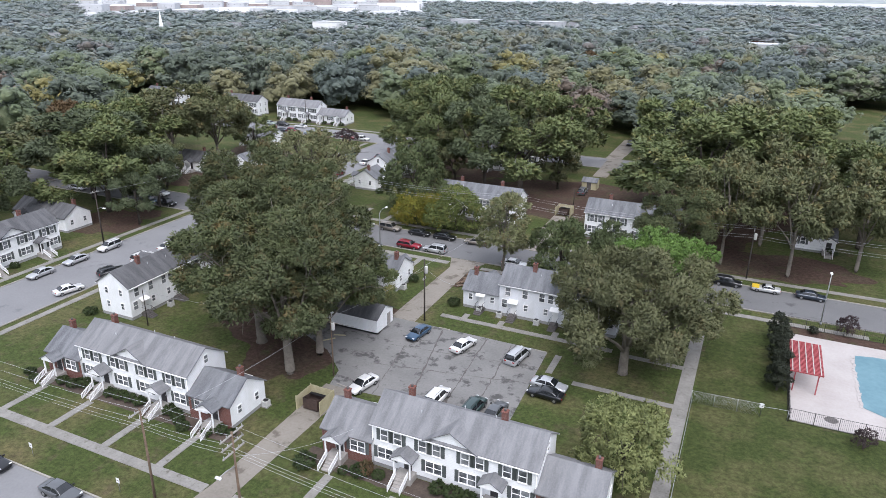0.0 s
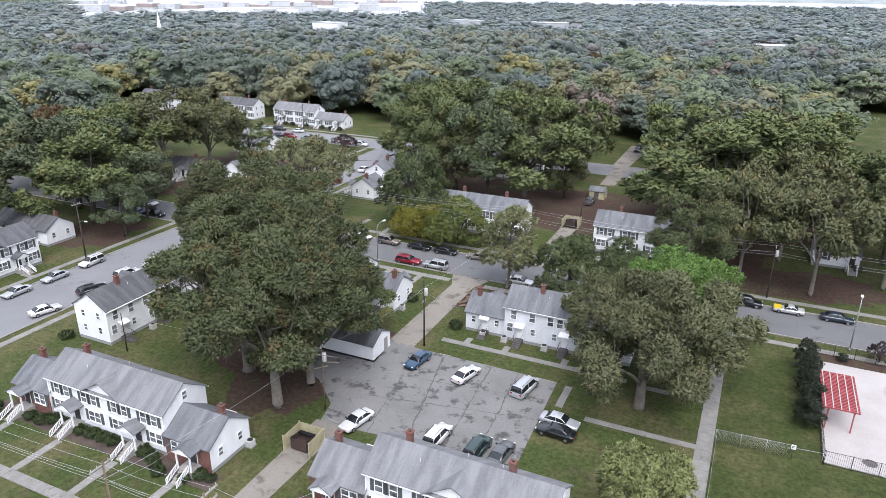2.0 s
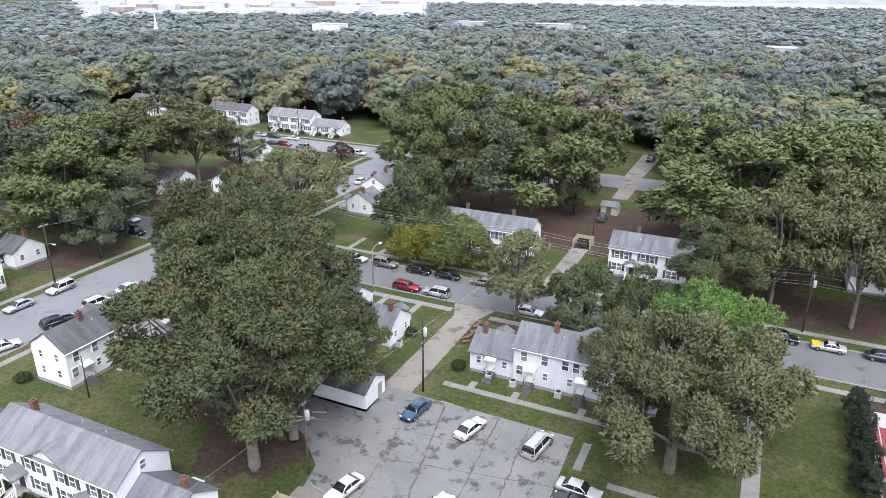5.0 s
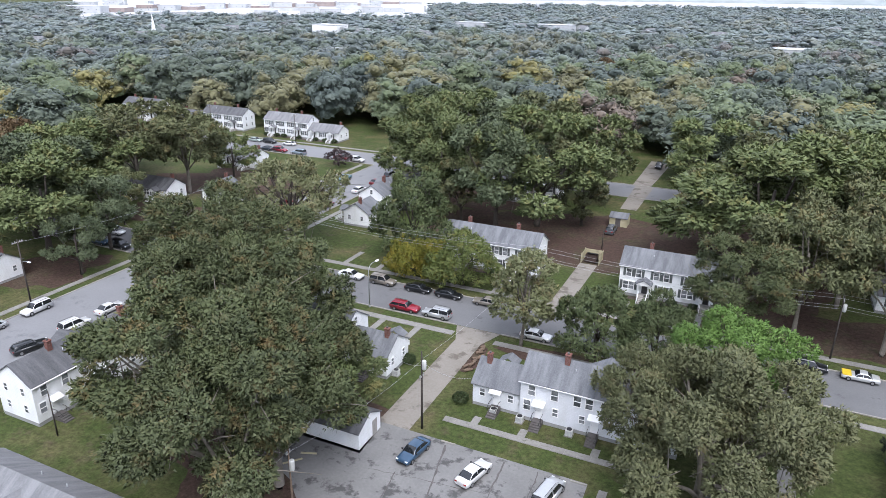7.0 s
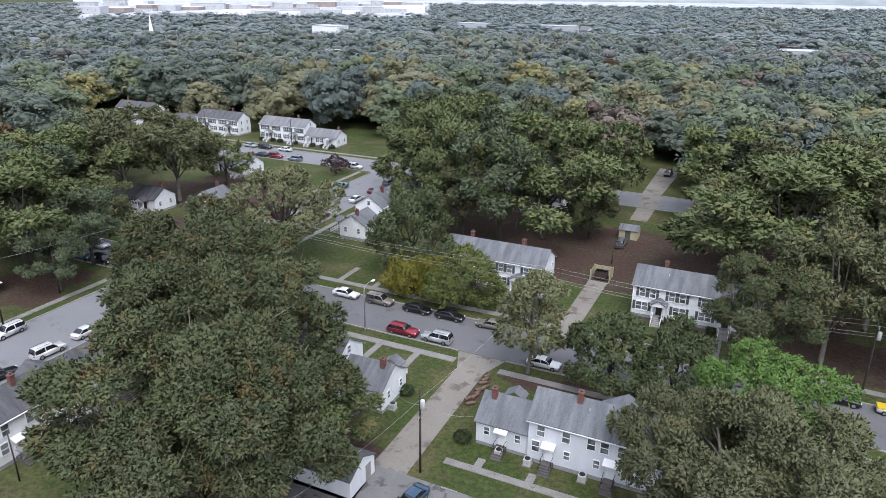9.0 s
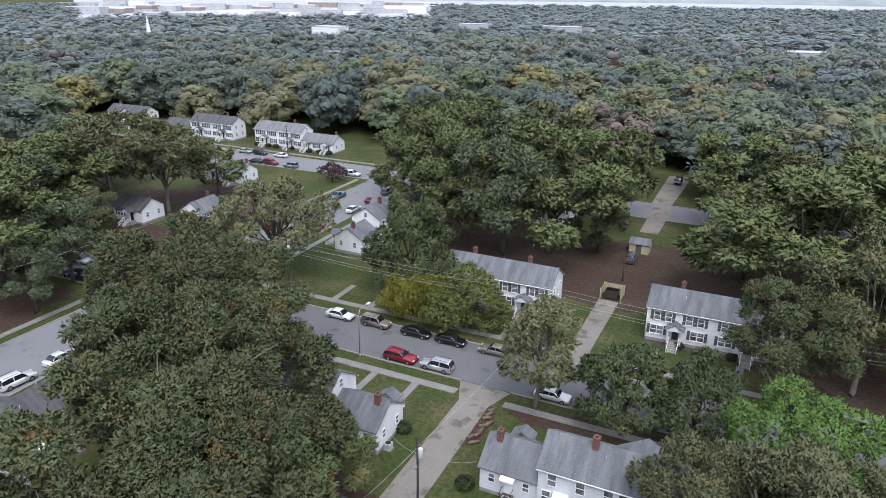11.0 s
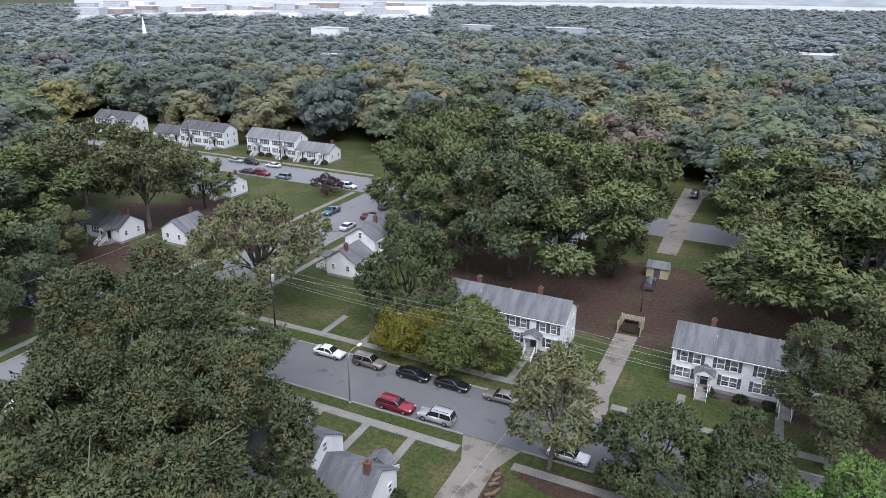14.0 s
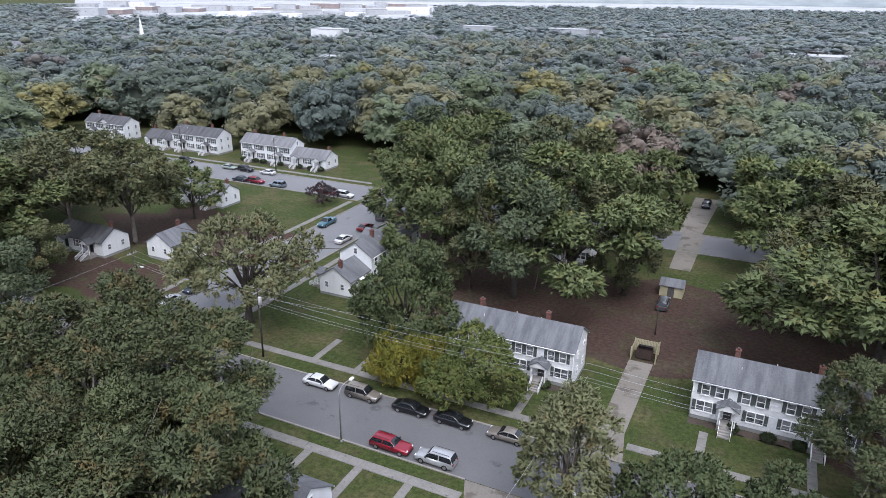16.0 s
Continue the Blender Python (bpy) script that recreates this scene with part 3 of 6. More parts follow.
def row_house(name, label, m, left=True, right=True, roof=M_roof, siding=M_siding, gable=True, brick=True, wing_roof=None, left_len=WL, right_len=WL, chimneys=(3.0, 13.6)):
    """A long two-storey house with one-storey wings. The front faces -y, the first corner stands at 0, 0."""
    h = thing(name, label, "house", m, "rows of white houses")
    fl = 0.5
    part("foundation", box(0, 0.03, 0, W, D - 0.03, fl), M_block, h, "grey block foundation")
    part("wall", wall_block(0, W, 0, D, fl, 5.5, 7.6), siding, h)
    part("roof", gable_roof(-0.2, W + 0.2, 0, D, 5.5, 7.6), roof, h, "streaked grey shingle roof")
    for a in (-0.33, D + 0.33):
        part("gutter", tube([(-0.2, a, 5.30), (W + 0.2, a, 5.30)], [0.07, 0.07], 6), M_white, h)
    for x in (0.1, W - 0.1):
        part("downpipe", tube([(x, -0.12, 5.2), (x, -0.12, 0.2)], [0.05, 0.05], 6), M_white, h)
    for x, y in ((5.0, 1.9), (12.4, 4.4), (8.8, 4.6)):
        part("vent_pipe", tube([(x, y, 6.2), (x, y, 7.25)], [0.06, 0.06], 6), M_metal, h)
    if gable:
        part("cross_gable", prism([(6.5, 5.3), (11.9, 5.3), (11.9, 5.42), (9.2, 7.0), (6.5, 5.42)], -0.06, 2.6, "y"), siding, h)
        part("cross_roof", prism([(6.1, 5.22), (9.2, 7.06), (12.3, 5.22), (12.3, 5.36), (9.2, 7.2), (6.1, 5.36)], -0.42, 2.75, "y"), roof, h)
    for x in (1.5, 3.1, 6.0, 7.6, 10.8, 12.4, 15.3, 16.9):
        add_window(h, "single", pose(x, 0, 3.55), True)
    for x, kind in ((1.6, "double"), (7.3, "double"), (11.1, "double"), (16.8, "double")):
        add_window(h, kind, pose(x, 0, 1.25), True)
    for x in (4.3, 14.1):
        porch(h, x, 0, roof, M_step_pale)
    for x, kind in ((1.4, "single"), (4.2, "single"), (6.9, "single"), (8.3, "single"), (10.1, "single"), (11.5, "single"), (14.2, "single"), (17.0, "single")):
        add_window(h, kind, pose(x, D, 3.6, 0, 0, 180))
    for x, kind in ((0.9, "single"), (4.4, "small"), (7.6, "small"), (10.8, "small"), (14.0, "small"), (17.5, "single")):
        add_window(h, kind, pose(x, D, 1.5, 0, 0, 180))
    for x in (2.4, 9.3, 16.0):
        back_door(h, x, D)
    for gx, rz, wing in ((0, -90, left), (W, 90, right)):
        for y in (1.7, 4.7):
            if not wing:
                add_window(h, "small", pose(gx, y, 1.5, 0, 0, rz))
                add_window(h, "small", pose(gx, y, 3.8, 0, 0, rz))
        if wing:
            add_window(h, "small", pose(gx, D / 2, 5.6, 0, 0, rz))
    for x in chimneys:
        chimney(h, x, D / 2 + 0.45, 6.6, 8.5)
    wr = wing_roof or roof
    if left:
        one_storey(h, -left_len, -0.01, brick, wr, siding, [-left_len + 2.3] + ([-2.0] if left_len > 9 else []), [(-1.7 if left_len < 9 else -5.5, "double")], ["left"])
    if right:
        one_storey(h, W + 0.01, W + right_len, brick, wr, siding, [W + right_len - 2.3] + ([W + 2.4] if right_len > 9 else []), [(W + 1.9 if right_len < 9 else W + 5.8, "double")], ["right"])
    return h


def cottage(name, label, m, length, roof=M_roof, siding=M_siding, doors=(2.3,), wins=()):
    h = thing(name, label, "house", m, "rows of white houses")
    one_storey(h, 0, length, False, roof, siding, list(doors), list(wins), ["left", "right"])
    return h


row_house("row_house", "white sided row house with grey shingle roof and brick wings", pose(-75.2, 51.6, 0), wing_roof=M_roof_mid, chimneys=(3.0,))
row_house("row_house", "white sided row house beside the parking lot driveway", pose(-32.4, 53.0, 0))
row_house("row_house", "pale grey house back with white doors and dark steps", pose(-14.4, 99.6, 0, 0, 0, 180), left=False, roof=M_roof_mid, siding=M_siding_blue, brick=False)
row_house("row_house", "white house with a low wing beside the broad driveway", pose(-57.9, 99.8, 0, 0, 0, 180), right=False, roof=M_roof_mid, brick=False)
row_house("row_house", "white house gable and back beside the wide street", pose(-89.6, 85.2, 0, 0, 0, -90), left=False, right=False, roof=M_roof_dark)
row_house("row_house", "white house with dark shutters across the wide street", pose(-120.6, 65.3, 0, 0, 0, 90), left=False, right=False, roof=M_roof_dark)
row_house("row_house", "white house behind yellow trees on the middle street", pose(-62.6, 134.8, 0), left=False, right=False, gable=False, roof=M_roof_mid, chimneys=(4.0, 13.6))
row_house("row_house", "white house with streaked roof beside the bare yard", pose(-29.6, 135.2, 0), left=False, right=False, roof=M_roof_mid, gable=False, chimneys=(4.3, 13.4))
row_house("row_house", "white house along the thin tree street", pose(-91.2, 170.0, 0, 0, 0, -90), left=False, roof=M_roof_mid, brick=False)
row_house("row_house", "far white row house with dark shutters and long wing", pose(-169.0, 215.3, 0), left=False, right_len=12.2, gable=False, brick=False, roof=M_roof)
row_house("row_house", "far white row house with low wing", pose(-197.2, 215.8, 0), right=False, left_len=12.0, gable=False, brick=False, roof=M_roof_dark)
row_house("row_house", "far white house among trees with grey roof", pose(-238.5, 217.0, 0), left=False, right=False, roof=M_roof_dark)
row_house("row_house", "grey roofed white house under the broad trees", pose(-71.5, 178, 0), left=False, right=False, roof=M_roof_dark)
cottage("cottage", "low white cottage with dark roof behind street", pose(-143.0, 90.2, 0), 15.8, M_roof_dark, M_siding, (3.0, 12.4), ((7.5, "double"),))
cottage("cottage", "low cream cottage with white porch near bare ground", pose(-150.5, 140.0, 0), 13.0, M_roof_dark, M_siding, (3.0, 10.0), ((6.5, "double"),))
cottage("cottage", "small white cottage on bare ground by the street", pose(-124.6, 144.2, 0, 0, 0, 90), 7.0, M_roof_mid, M_siding, (4.6,), ((1.6, "single"),))
cottage("cottage", "white one storey house end beyond the road", pose(9.6, 146.3, 0), 7.8, M_roof_dark, M_siding, (6.6,), ((2.0, "single"),))
cottage("cottage", "low white cottage with grey roof near far street", pose(-152.5, 174.5, 0), 13.0, M_roof, M_siding, (3.0, 10.0), ((6.5, "double"),))

# garage beside the lot
g = thing("garage", "low white garage with dark roof at the lot", "garage", pose(-55.4, 79.4, 0))
part("wall", prism([(0, 0), (4.8, 0), (4.8, 2.3), (2.4, 3.55), (0, 2.3)], 0, 8.4), M_siding, g)
part("roof", gable_roof(-0.15, 8.55, 0, 4.8, 2.3, 3.6, 0.25, 0.12), M_roof_dark, g, "dark shingle roof")
part("door", box(8.4, 3.0, 0, 8.46, 3.95, 2.0), M_step_pale, g, "grey side door")


# ---- trees ----
def unit(a):
    return a / (np.linalg.norm(a, axis=-1, keepdims=True) + 1e-9)


def leaf_mesh(name, verts, mats, slots=None):
    """Loose three-cornered leaves from rows of place and soft normal."""
    me = bpy.data.meshes.new(name)
    n = len(verts) // 3
    me.vertices.add(n * 3)
    me.vertices.foreach_set("co", np.ascontiguousarray(verts[:, :3], dtype=np.float32).ravel())
    me.loops.add(n * 3)
    me.loops.foreach_set("vertex_index", np.arange(n * 3, dtype=np.int32))
    me.polygons.add(n)
    me.polygons.foreach_set("loop_start", np.arange(0, n * 3, 3, dtype=np.int32))
    me.polygons.foreach_set("use_smooth", np.ones(n, dtype=bool))
    for m in mats if isinstance(mats, (list, tuple)) else (mats,):
        me.materials.append(m)
    if slots is not None:
        me.polygons.foreach_set("material_index", np.ascontiguousarray(slots, dtype=np.int32))
    me.update(calc_edges=True)
    me.normals_split_custom_set_from_vertices(verts[:, 3:])
    return me


def crown_boughs(rng, h, r, low, count, mass, point=0.0):
    """Rounded masses of foliage, several to a limb, over a lumpy dome from low to h, with clefts between the limbs."""
    mid, half = low + (h - low) * 0.42, (h - low) * 0.58
    under = (h - low) * 0.42
    seed = rng.uniform(0, 90)
    out = []
    limbs = max(4, count // (6 if count >= 60 else 2))
    for i in range(limbs):
        z = min(-0.66 + 1.60 * (i + 0.5) / limbs + rng.uniform(-0.08, 0.08), 0.96)
        a = i * 2.39996 + rng.uniform(-0.4, 0.4)
        wide = (1 - abs(z) ** 2.2) ** (1 / 2.2) * (1 - point * (z + 1) / 2)
        k = 0.94 + 0.42 * noise.noise((1.6 * wide * math.cos(a) + seed, 1.6 * wide * math.sin(a), 1.6 * z))
        q = r * k * wide * (rng.uniform(0.70, 0.84) if i % 6 else rng.uniform(0.3, 0.5))
        c = Vector((q * math.cos(a), q * math.sin(a), mid + z * 0.86 * (half if z > 0 else under) * k))
        away = Vector((c.x / r, c.y / r, 0.7 * z + 0.25))
        for b in range(count // limbs):
            lr = r * mass * rng.uniform(0.70, 1.25)
            lz = lr * rng.uniform(0.65, 0.95)
            d = Vector(rng.normal(0, 1, 3)).normalized() + away * 0.7
            p = c + Vector((d.x, d.y, d.z * 0.8)) * r * 0.17 * rng.uniform(0.5, 1.15)
            out.append((p.x, p.y, p.z, lr, lz))
    out = np.array(out)
    out[:, 2] = low + (out[:, 2] - low) * (h - low) / ((out[:, 2] + out[:, 4]).max() - low)
    out[:, :2] *= r / np.quantile(np.hypot(out[:, 0], out[:, 1]) + out[:, 3], 0.93)
    return out


def crown_leaves(rng, boughs, count, size, spray, per=20, calm=0.0):
    """Leaves in pointed tufts that stand out from the boughs."""
    heart = np.array([boughs[:, 0].mean(), boughs[:, 1].mean(), boughs[:, 2].min() * 0.6 + boughs[:, 2].max() * 0.4])
    need = max(4, count // per)
    area = boughs[:, 3] ** 2
    pick = rng.choice(len(boughs), need * 4, p=area / area.sum())
    d = unit(rng.normal(0, 1, (len(pick), 3)))
    out = unit(boughs[pick, :3] - heart + 1e-6)
    rad = np.stack([boughs[pick, 3], boughs[pick, 3], boughs[pick, 4]], 1)
    pos = boughs[pick, :3] + d * rad * rng.uniform(0.72, 1.04, (len(d), 1))
    ok = (d[:, 2] > -0.55) & ((d * out).sum(1) > -0.35)
    for x, y, z, a, b in boughs:
        ok &= ((pos[:, 0] - x) ** 2 + (pos[:, 1] - y) ** 2) / a ** 2 + (pos[:, 2] - z) ** 2 / b ** 2 > 0.48
    pos, d, out = pos[ok][:need], d[ok][:need], out[ok][:need]
    per = max(1, count // max(1, len(pos)))
    axis = unit(d * 0.8 + out * 0.35 + np.array([0, 0, 0.3]) + rng.normal(0, 0.28 * (1 - calm), d.shape))
    big = rng.uniform(0.6, 1.4, (len(pos), 1))
    pos, axis, big = np.repeat(pos, per, 0), np.repeat(axis, per, 0), np.repeat(big, per, 0)
    along = rng.uniform(-0.5, 1.0, (len(pos), 1))
    side = rng.normal(0, 1, pos.shape)
    side -= axis * (side * axis).sum(1, keepdims=True)
    side *= 0.62 - 0.38 * along
    off = (axis * along + side * 0.75) * spray * big
    u = unit(unit(off) + axis * 0.35 + rng.normal(0, 0.4, pos.shape) + np.array([0, 0, -0.3]))
    u = unit(u * (1 - calm) + np.cross(axis, rng.normal(0, 1, pos.shape)) * calm)
    face = axis * 0.75 + unit(side) * 0.45 * (1 - calm) + np.array([0, 0, 0.35])
    nrm = unit(face + rng.normal(0, 0.55 * (1 - calm), pos.shape))
    v = unit(np.cross(nrm, u))
    soft = unit(unit(face) + nrm * 0.75)
    s = size * rng.uniform(0.65, 1.35, (len(pos), 1))
    c = pos + off
    tris = np.stack([c + u * s, c - u * s * 0.6 + v * s * 0.48, c - u * s * 0.6 - v * s * 0.48], 1).reshape(-1, 3)
    return np.concatenate([tris, np.repeat(soft, 3, 0)], 1)


def make_tree(name, label, seed, h, r, low, mat, leaves, size, spray, bark=M_bark, limbs=7, boughs=40, mass=0.26, point=0.0, trunk=0.42, low_limbs=0, dead=0, bare=None):
    """One tree at the origin: tapered trunk, forking limbs, and a crown of many small leaves."""
    rng = np.random.default_rng(seed)
    t = thing(name, label, "tree")
    lb = crown_boughs(rng, h, r, low, boughs, mass, point)
    lean = rng.normal(0, 0.25, 2)
    top = (float(lean[0]), float(lean[1]), h * 0.66)
    part("trunk", tube([(0, 0, -0.3), (0.02, 0, 0.5), (lean[0] * 0.3, lean[1] * 0.3, h * 0.2), (lean[0] * 0.7, lean[1] * 0.7, h * 0.42), top], [trunk * 1.7, trunk * 1.1, trunk * 0.9, trunk * 0.65, trunk * 0.25], 10), bark, t)
    chosen = list(range(low_limbs)) + [int(q) for q in rng.choice(np.arange(low_limbs, len(lb)), min(limbs, len(lb) - low_limbs), replace=False)]
    for i, k in enumerate(chosen):
        x, y, z = lb[k, :3]
        z0 = max(low * 0.7, h * rng.uniform(0.16, 0.4)) if i >= low_limbs else low * rng.uniform(0.55, 0.9)
        s = z0 / (h * 0.66)
        a = Vector((top[0] * s, top[1] * s, z0))
        e = Vector((x, y, max(z, z0 + 0.6)))
        b = a.lerp(e, 0.45) + Vector((rng.normal(0, 0.3), rng.normal(0, 0.3), 0.10 * h * rng.uniform(0.0, 0.6)))
        tw = trunk * rng.uniform(0.36, 0.52)
        limb = tube([a, a.lerp(b, 0.5) + Vector((0, 0, 0.25)), b, b.lerp(e, 0.6), e], [tw, tw * 0.85, tw * 0.65, tw * 0.42, tw * 0.16], 6)
        for q in range(3 if i >= low_limbs else 1):
            c = b.lerp(e, 0.2 + 0.25 * q)
            w = Vector(rng.normal(0, 1, 3)) * r * 0.2 + (e - b) * 0.25
            tube([c, c + w * 0.5 + Vector((0, 0, 0.2)), c + w], [tw * 0.35, tw * 0.22, tw * 0.08], 5, limb)
        part("limb", limb, bark, t)
    for i in range(dead):
        x, y, z = lb[int(rng.integers(len(lb) // 3, len(lb))), :3]
        a = Vector((x * 0.4, y * 0.4, h * 0.5))
        e = Vector((x, y, z)) * 1.06
        limb = tube([a, a.lerp(e, 0.5) + Vector((0.2, 0.1, 0.2)), e], [0.10, 0.07, 0.02], 5)
        for q in range(5):
            c = a.lerp(e, 0.45 + 0.1 * q)
            w = Vector(rng.normal(0, 1, 3)) * r * 0.14 + (e - a) * 0.15
            tube([c, c + w * 0.5, c + w], [0.05, 0.035, 0.012], 4, limb)
        part("dead_limb", limb, M_bark, t, "bare grey dead limb")
    if bare is not None:
        turn = (np.arctan2(lb[:, 1], lb[:, 0]) - radians(bare) + math.pi) % math.tau - math.pi
        lb = lb[~((np.abs(turn) < radians(60)) & (lb[:, 2] < low + 0.36 * (h - low)))]
    part("crown", leaf_mesh("crown", crown_leaves(rng, lb, leaves, size, spray), mat), None, t)
    return t


def plant(kinds, spots):
    """Stands copies of the kinds at x, y, height, radius; the first copy of a kind is the kind itself."""
    used = set()
    for i, (k, x, y, h, r) in enumerate(spots):
        ob, h0, r0 = kinds[k]
        m = pose(x, y, 0, 0, 0, (i * 137.5) % 360) @ Matrix.Diagonal((r / r0, r / r0, h / h0, 1))
        if k in used:
            copy_thing(ob, m)
        else:
            used.add(k)
            ob.matrix_basis = m


near = dict(leaves=56000, size=0.20, spray=0.60)
midl = dict(leaves=22000, size=0.34, spray=0.75)
back = dict(leaves=10000, size=0.50, spray=0.95)
KINDS = {
    "oak1": (make_tree("oak_tree", "huge old oak with bronze tinged leaves", 11, 21, 9, 5.5, L_oak, limbs=12, boughs=96, mass=0.165, trunk=0.55, dead=2, **near), 21, 9),
    "oak0": (make_tree("oak_tree", "old oak with pale bare lower limbs", 15, 20, 9, 6.5, L_oak, limbs=12, boughs=90, mass=0.17, trunk=0.55, low_limbs=8, bare=-70, **near), 20, 9),
    "oak2": (make_tree("oak_tree", "huge spreading oak with dull green leaves", 12, 21, 9, 5.5, L_oak, limbs=12, boughs=90, mass=0.17, trunk=0.55, dead=1, **near), 21, 9),
    "oak3": (make_tree("oak_tree", "broad oak with a low skirt of leaves", 14, 17, 9.5, 2.2, L_oak_pale, limbs=14, boughs=102, mass=0.16, trunk=0.6, dead=2, **near), 17, 9.5),
    "green1": (make_tree("broad_tree", "tall green tree near the garage", 13, 18, 7, 3, L_green, 38000, 0.22, 0.55, bark=M_bark_dark, limbs=7, boughs=78, mass=0.19), 18, 7),
    "mid1": (make_tree("broad_tree", "broad green street tree", 21, 22, 9, 3.5, L_green, bark=M_bark_dark, limbs=8, boughs=84, mass=0.18, **midl), 22, 9),
    "mid2": (make_tree("broad_tree", "broad dull green shade tree", 22, 22, 9, 3.5, L_olive, bark=M_bark_dark, limbs=8, boughs=90, mass=0.175, **midl), 22, 9),
    "mid3": (make_tree("broad_tree", "broad dark green shade tree", 23, 22, 9, 3.5, L_dark, bark=M_bark_dark, limbs=8, boughs=78, mass=0.19, **midl), 22, 9),
    "tall": (make_tree("broad_tree", "tall shade tree with a long bare trunk", 27, 22, 9, 8, L_olive, 22000, 0.34, 0.75, bark=M_bark, limbs=10, boughs=84, mass=0.19, trunk=0.36), 22, 9),
    "back1": (make_tree("broad_tree", "broad green tree beyond the yards", 24, 22, 9, 3, L_green, bark=M_bark_dark, limbs=4, boughs=72, mass=0.195, **back), 22, 9),
    "back2": (make_tree("broad_tree", "broad dark tree beyond the yards", 25, 22, 9, 3, L_dark, bark=M_bark_dark, limbs=4, boughs=66, mass=0.20, **back), 22, 9),
    "back3": (make_tree("broad_tree", "broad olive tree beyond the yards", 26, 22, 9, 3, L_olive, bark=M_bark_dark, limbs=4, boughs=72, mass=0.195, **back), 22, 9),
    "thin": (make_tree("thin_tree", "sparse spreading tree with thinning leaves", 31, 15, 10, 4.5, L_thin, 19000, 0.26, 0.65, bark=M_bark_dark, limbs=24, boughs=58, mass=0.185, trunk=0.5), 15, 10),
    "birch": (make_tree("slender_tree", "slender pale tree turning yellow brown", 32, 13, 4, 1.8, L_thin, 15000, 0.19, 0.45, limbs=12, boughs=52, mass=0.27, trunk=0.22, dead=3), 13, 4),
    "small": (make_tree("small_tree", "small rounded green tree", 33, 10, 5, 1.0, L_small, 22000, 0.17, 0.42, bark=M_bark_dark, limbs=7, boughs=56, mass=0.26, trunk=0.25, dead=1), 10, 5),
    "fresh": (make_tree("small_tree", "rounded fresh green tree behind the house", 39, 10, 5, 0.6, L_fresh, 24000, 0.16, 0.40, bark=M_bark_dark, limbs=7, boughs=58, mass=0.25, trunk=0.25), 10, 5),
    "lime": (make_tree("small_tree", "low broad tree with drooping green leaves", 40, 10, 6, 0.6, L_lime, 22000, 0.19, 0.5, bark=M_bark_dark, limbs=7, boughs=56, mass=0.26, trunk=0.25), 10, 6),
    "yellow": (make_tree("small_tree", "low spreading tree with yellow green leaves", 34, 8, 6, 0.6, L_yellow, 18000, 0.2, 0.5, bark=M_bark_dark, limbs=6, boughs=54, mass=0.26, trunk=0.2), 8, 6),
    "bright": (make_tree("pine_tree", "flat topped bright green pine", 35, 15, 7, 8.0, L_bright, 26000, 0.17, 0.42, bark=M_bark_dark, limbs=8, boughs=58, mass=0.23), 15, 7),
    "rust": (make_tree("broad_tree", "broad tree with rusty autumn leaves", 36, 18, 7, 4, L_rust, 9000, 0.45, 0.8, bark=M_bark_dark, limbs=5, boughs=40, mass=0.25), 18, 7),
    "gold": (make_tree("broad_tree", "golden yellow autumn tree", 37, 14, 5, 3, L_gold, 3500, 0.5, 0.8, bark=M_bark_dark, limbs=4, boughs=26, mass=0.27), 14, 5),
    "cedar": (make_tree("hedge_conifer", "dark narrow conifer beside the pool deck", 38, 4.6, 1.5, 0.2, L_conifer, 7000, 0.10, 0.22, bark=M_bark_dark, limbs=3, boughs=26, mass=0.36, trunk=0.1, point=0.4), 4.6, 1.5),
}
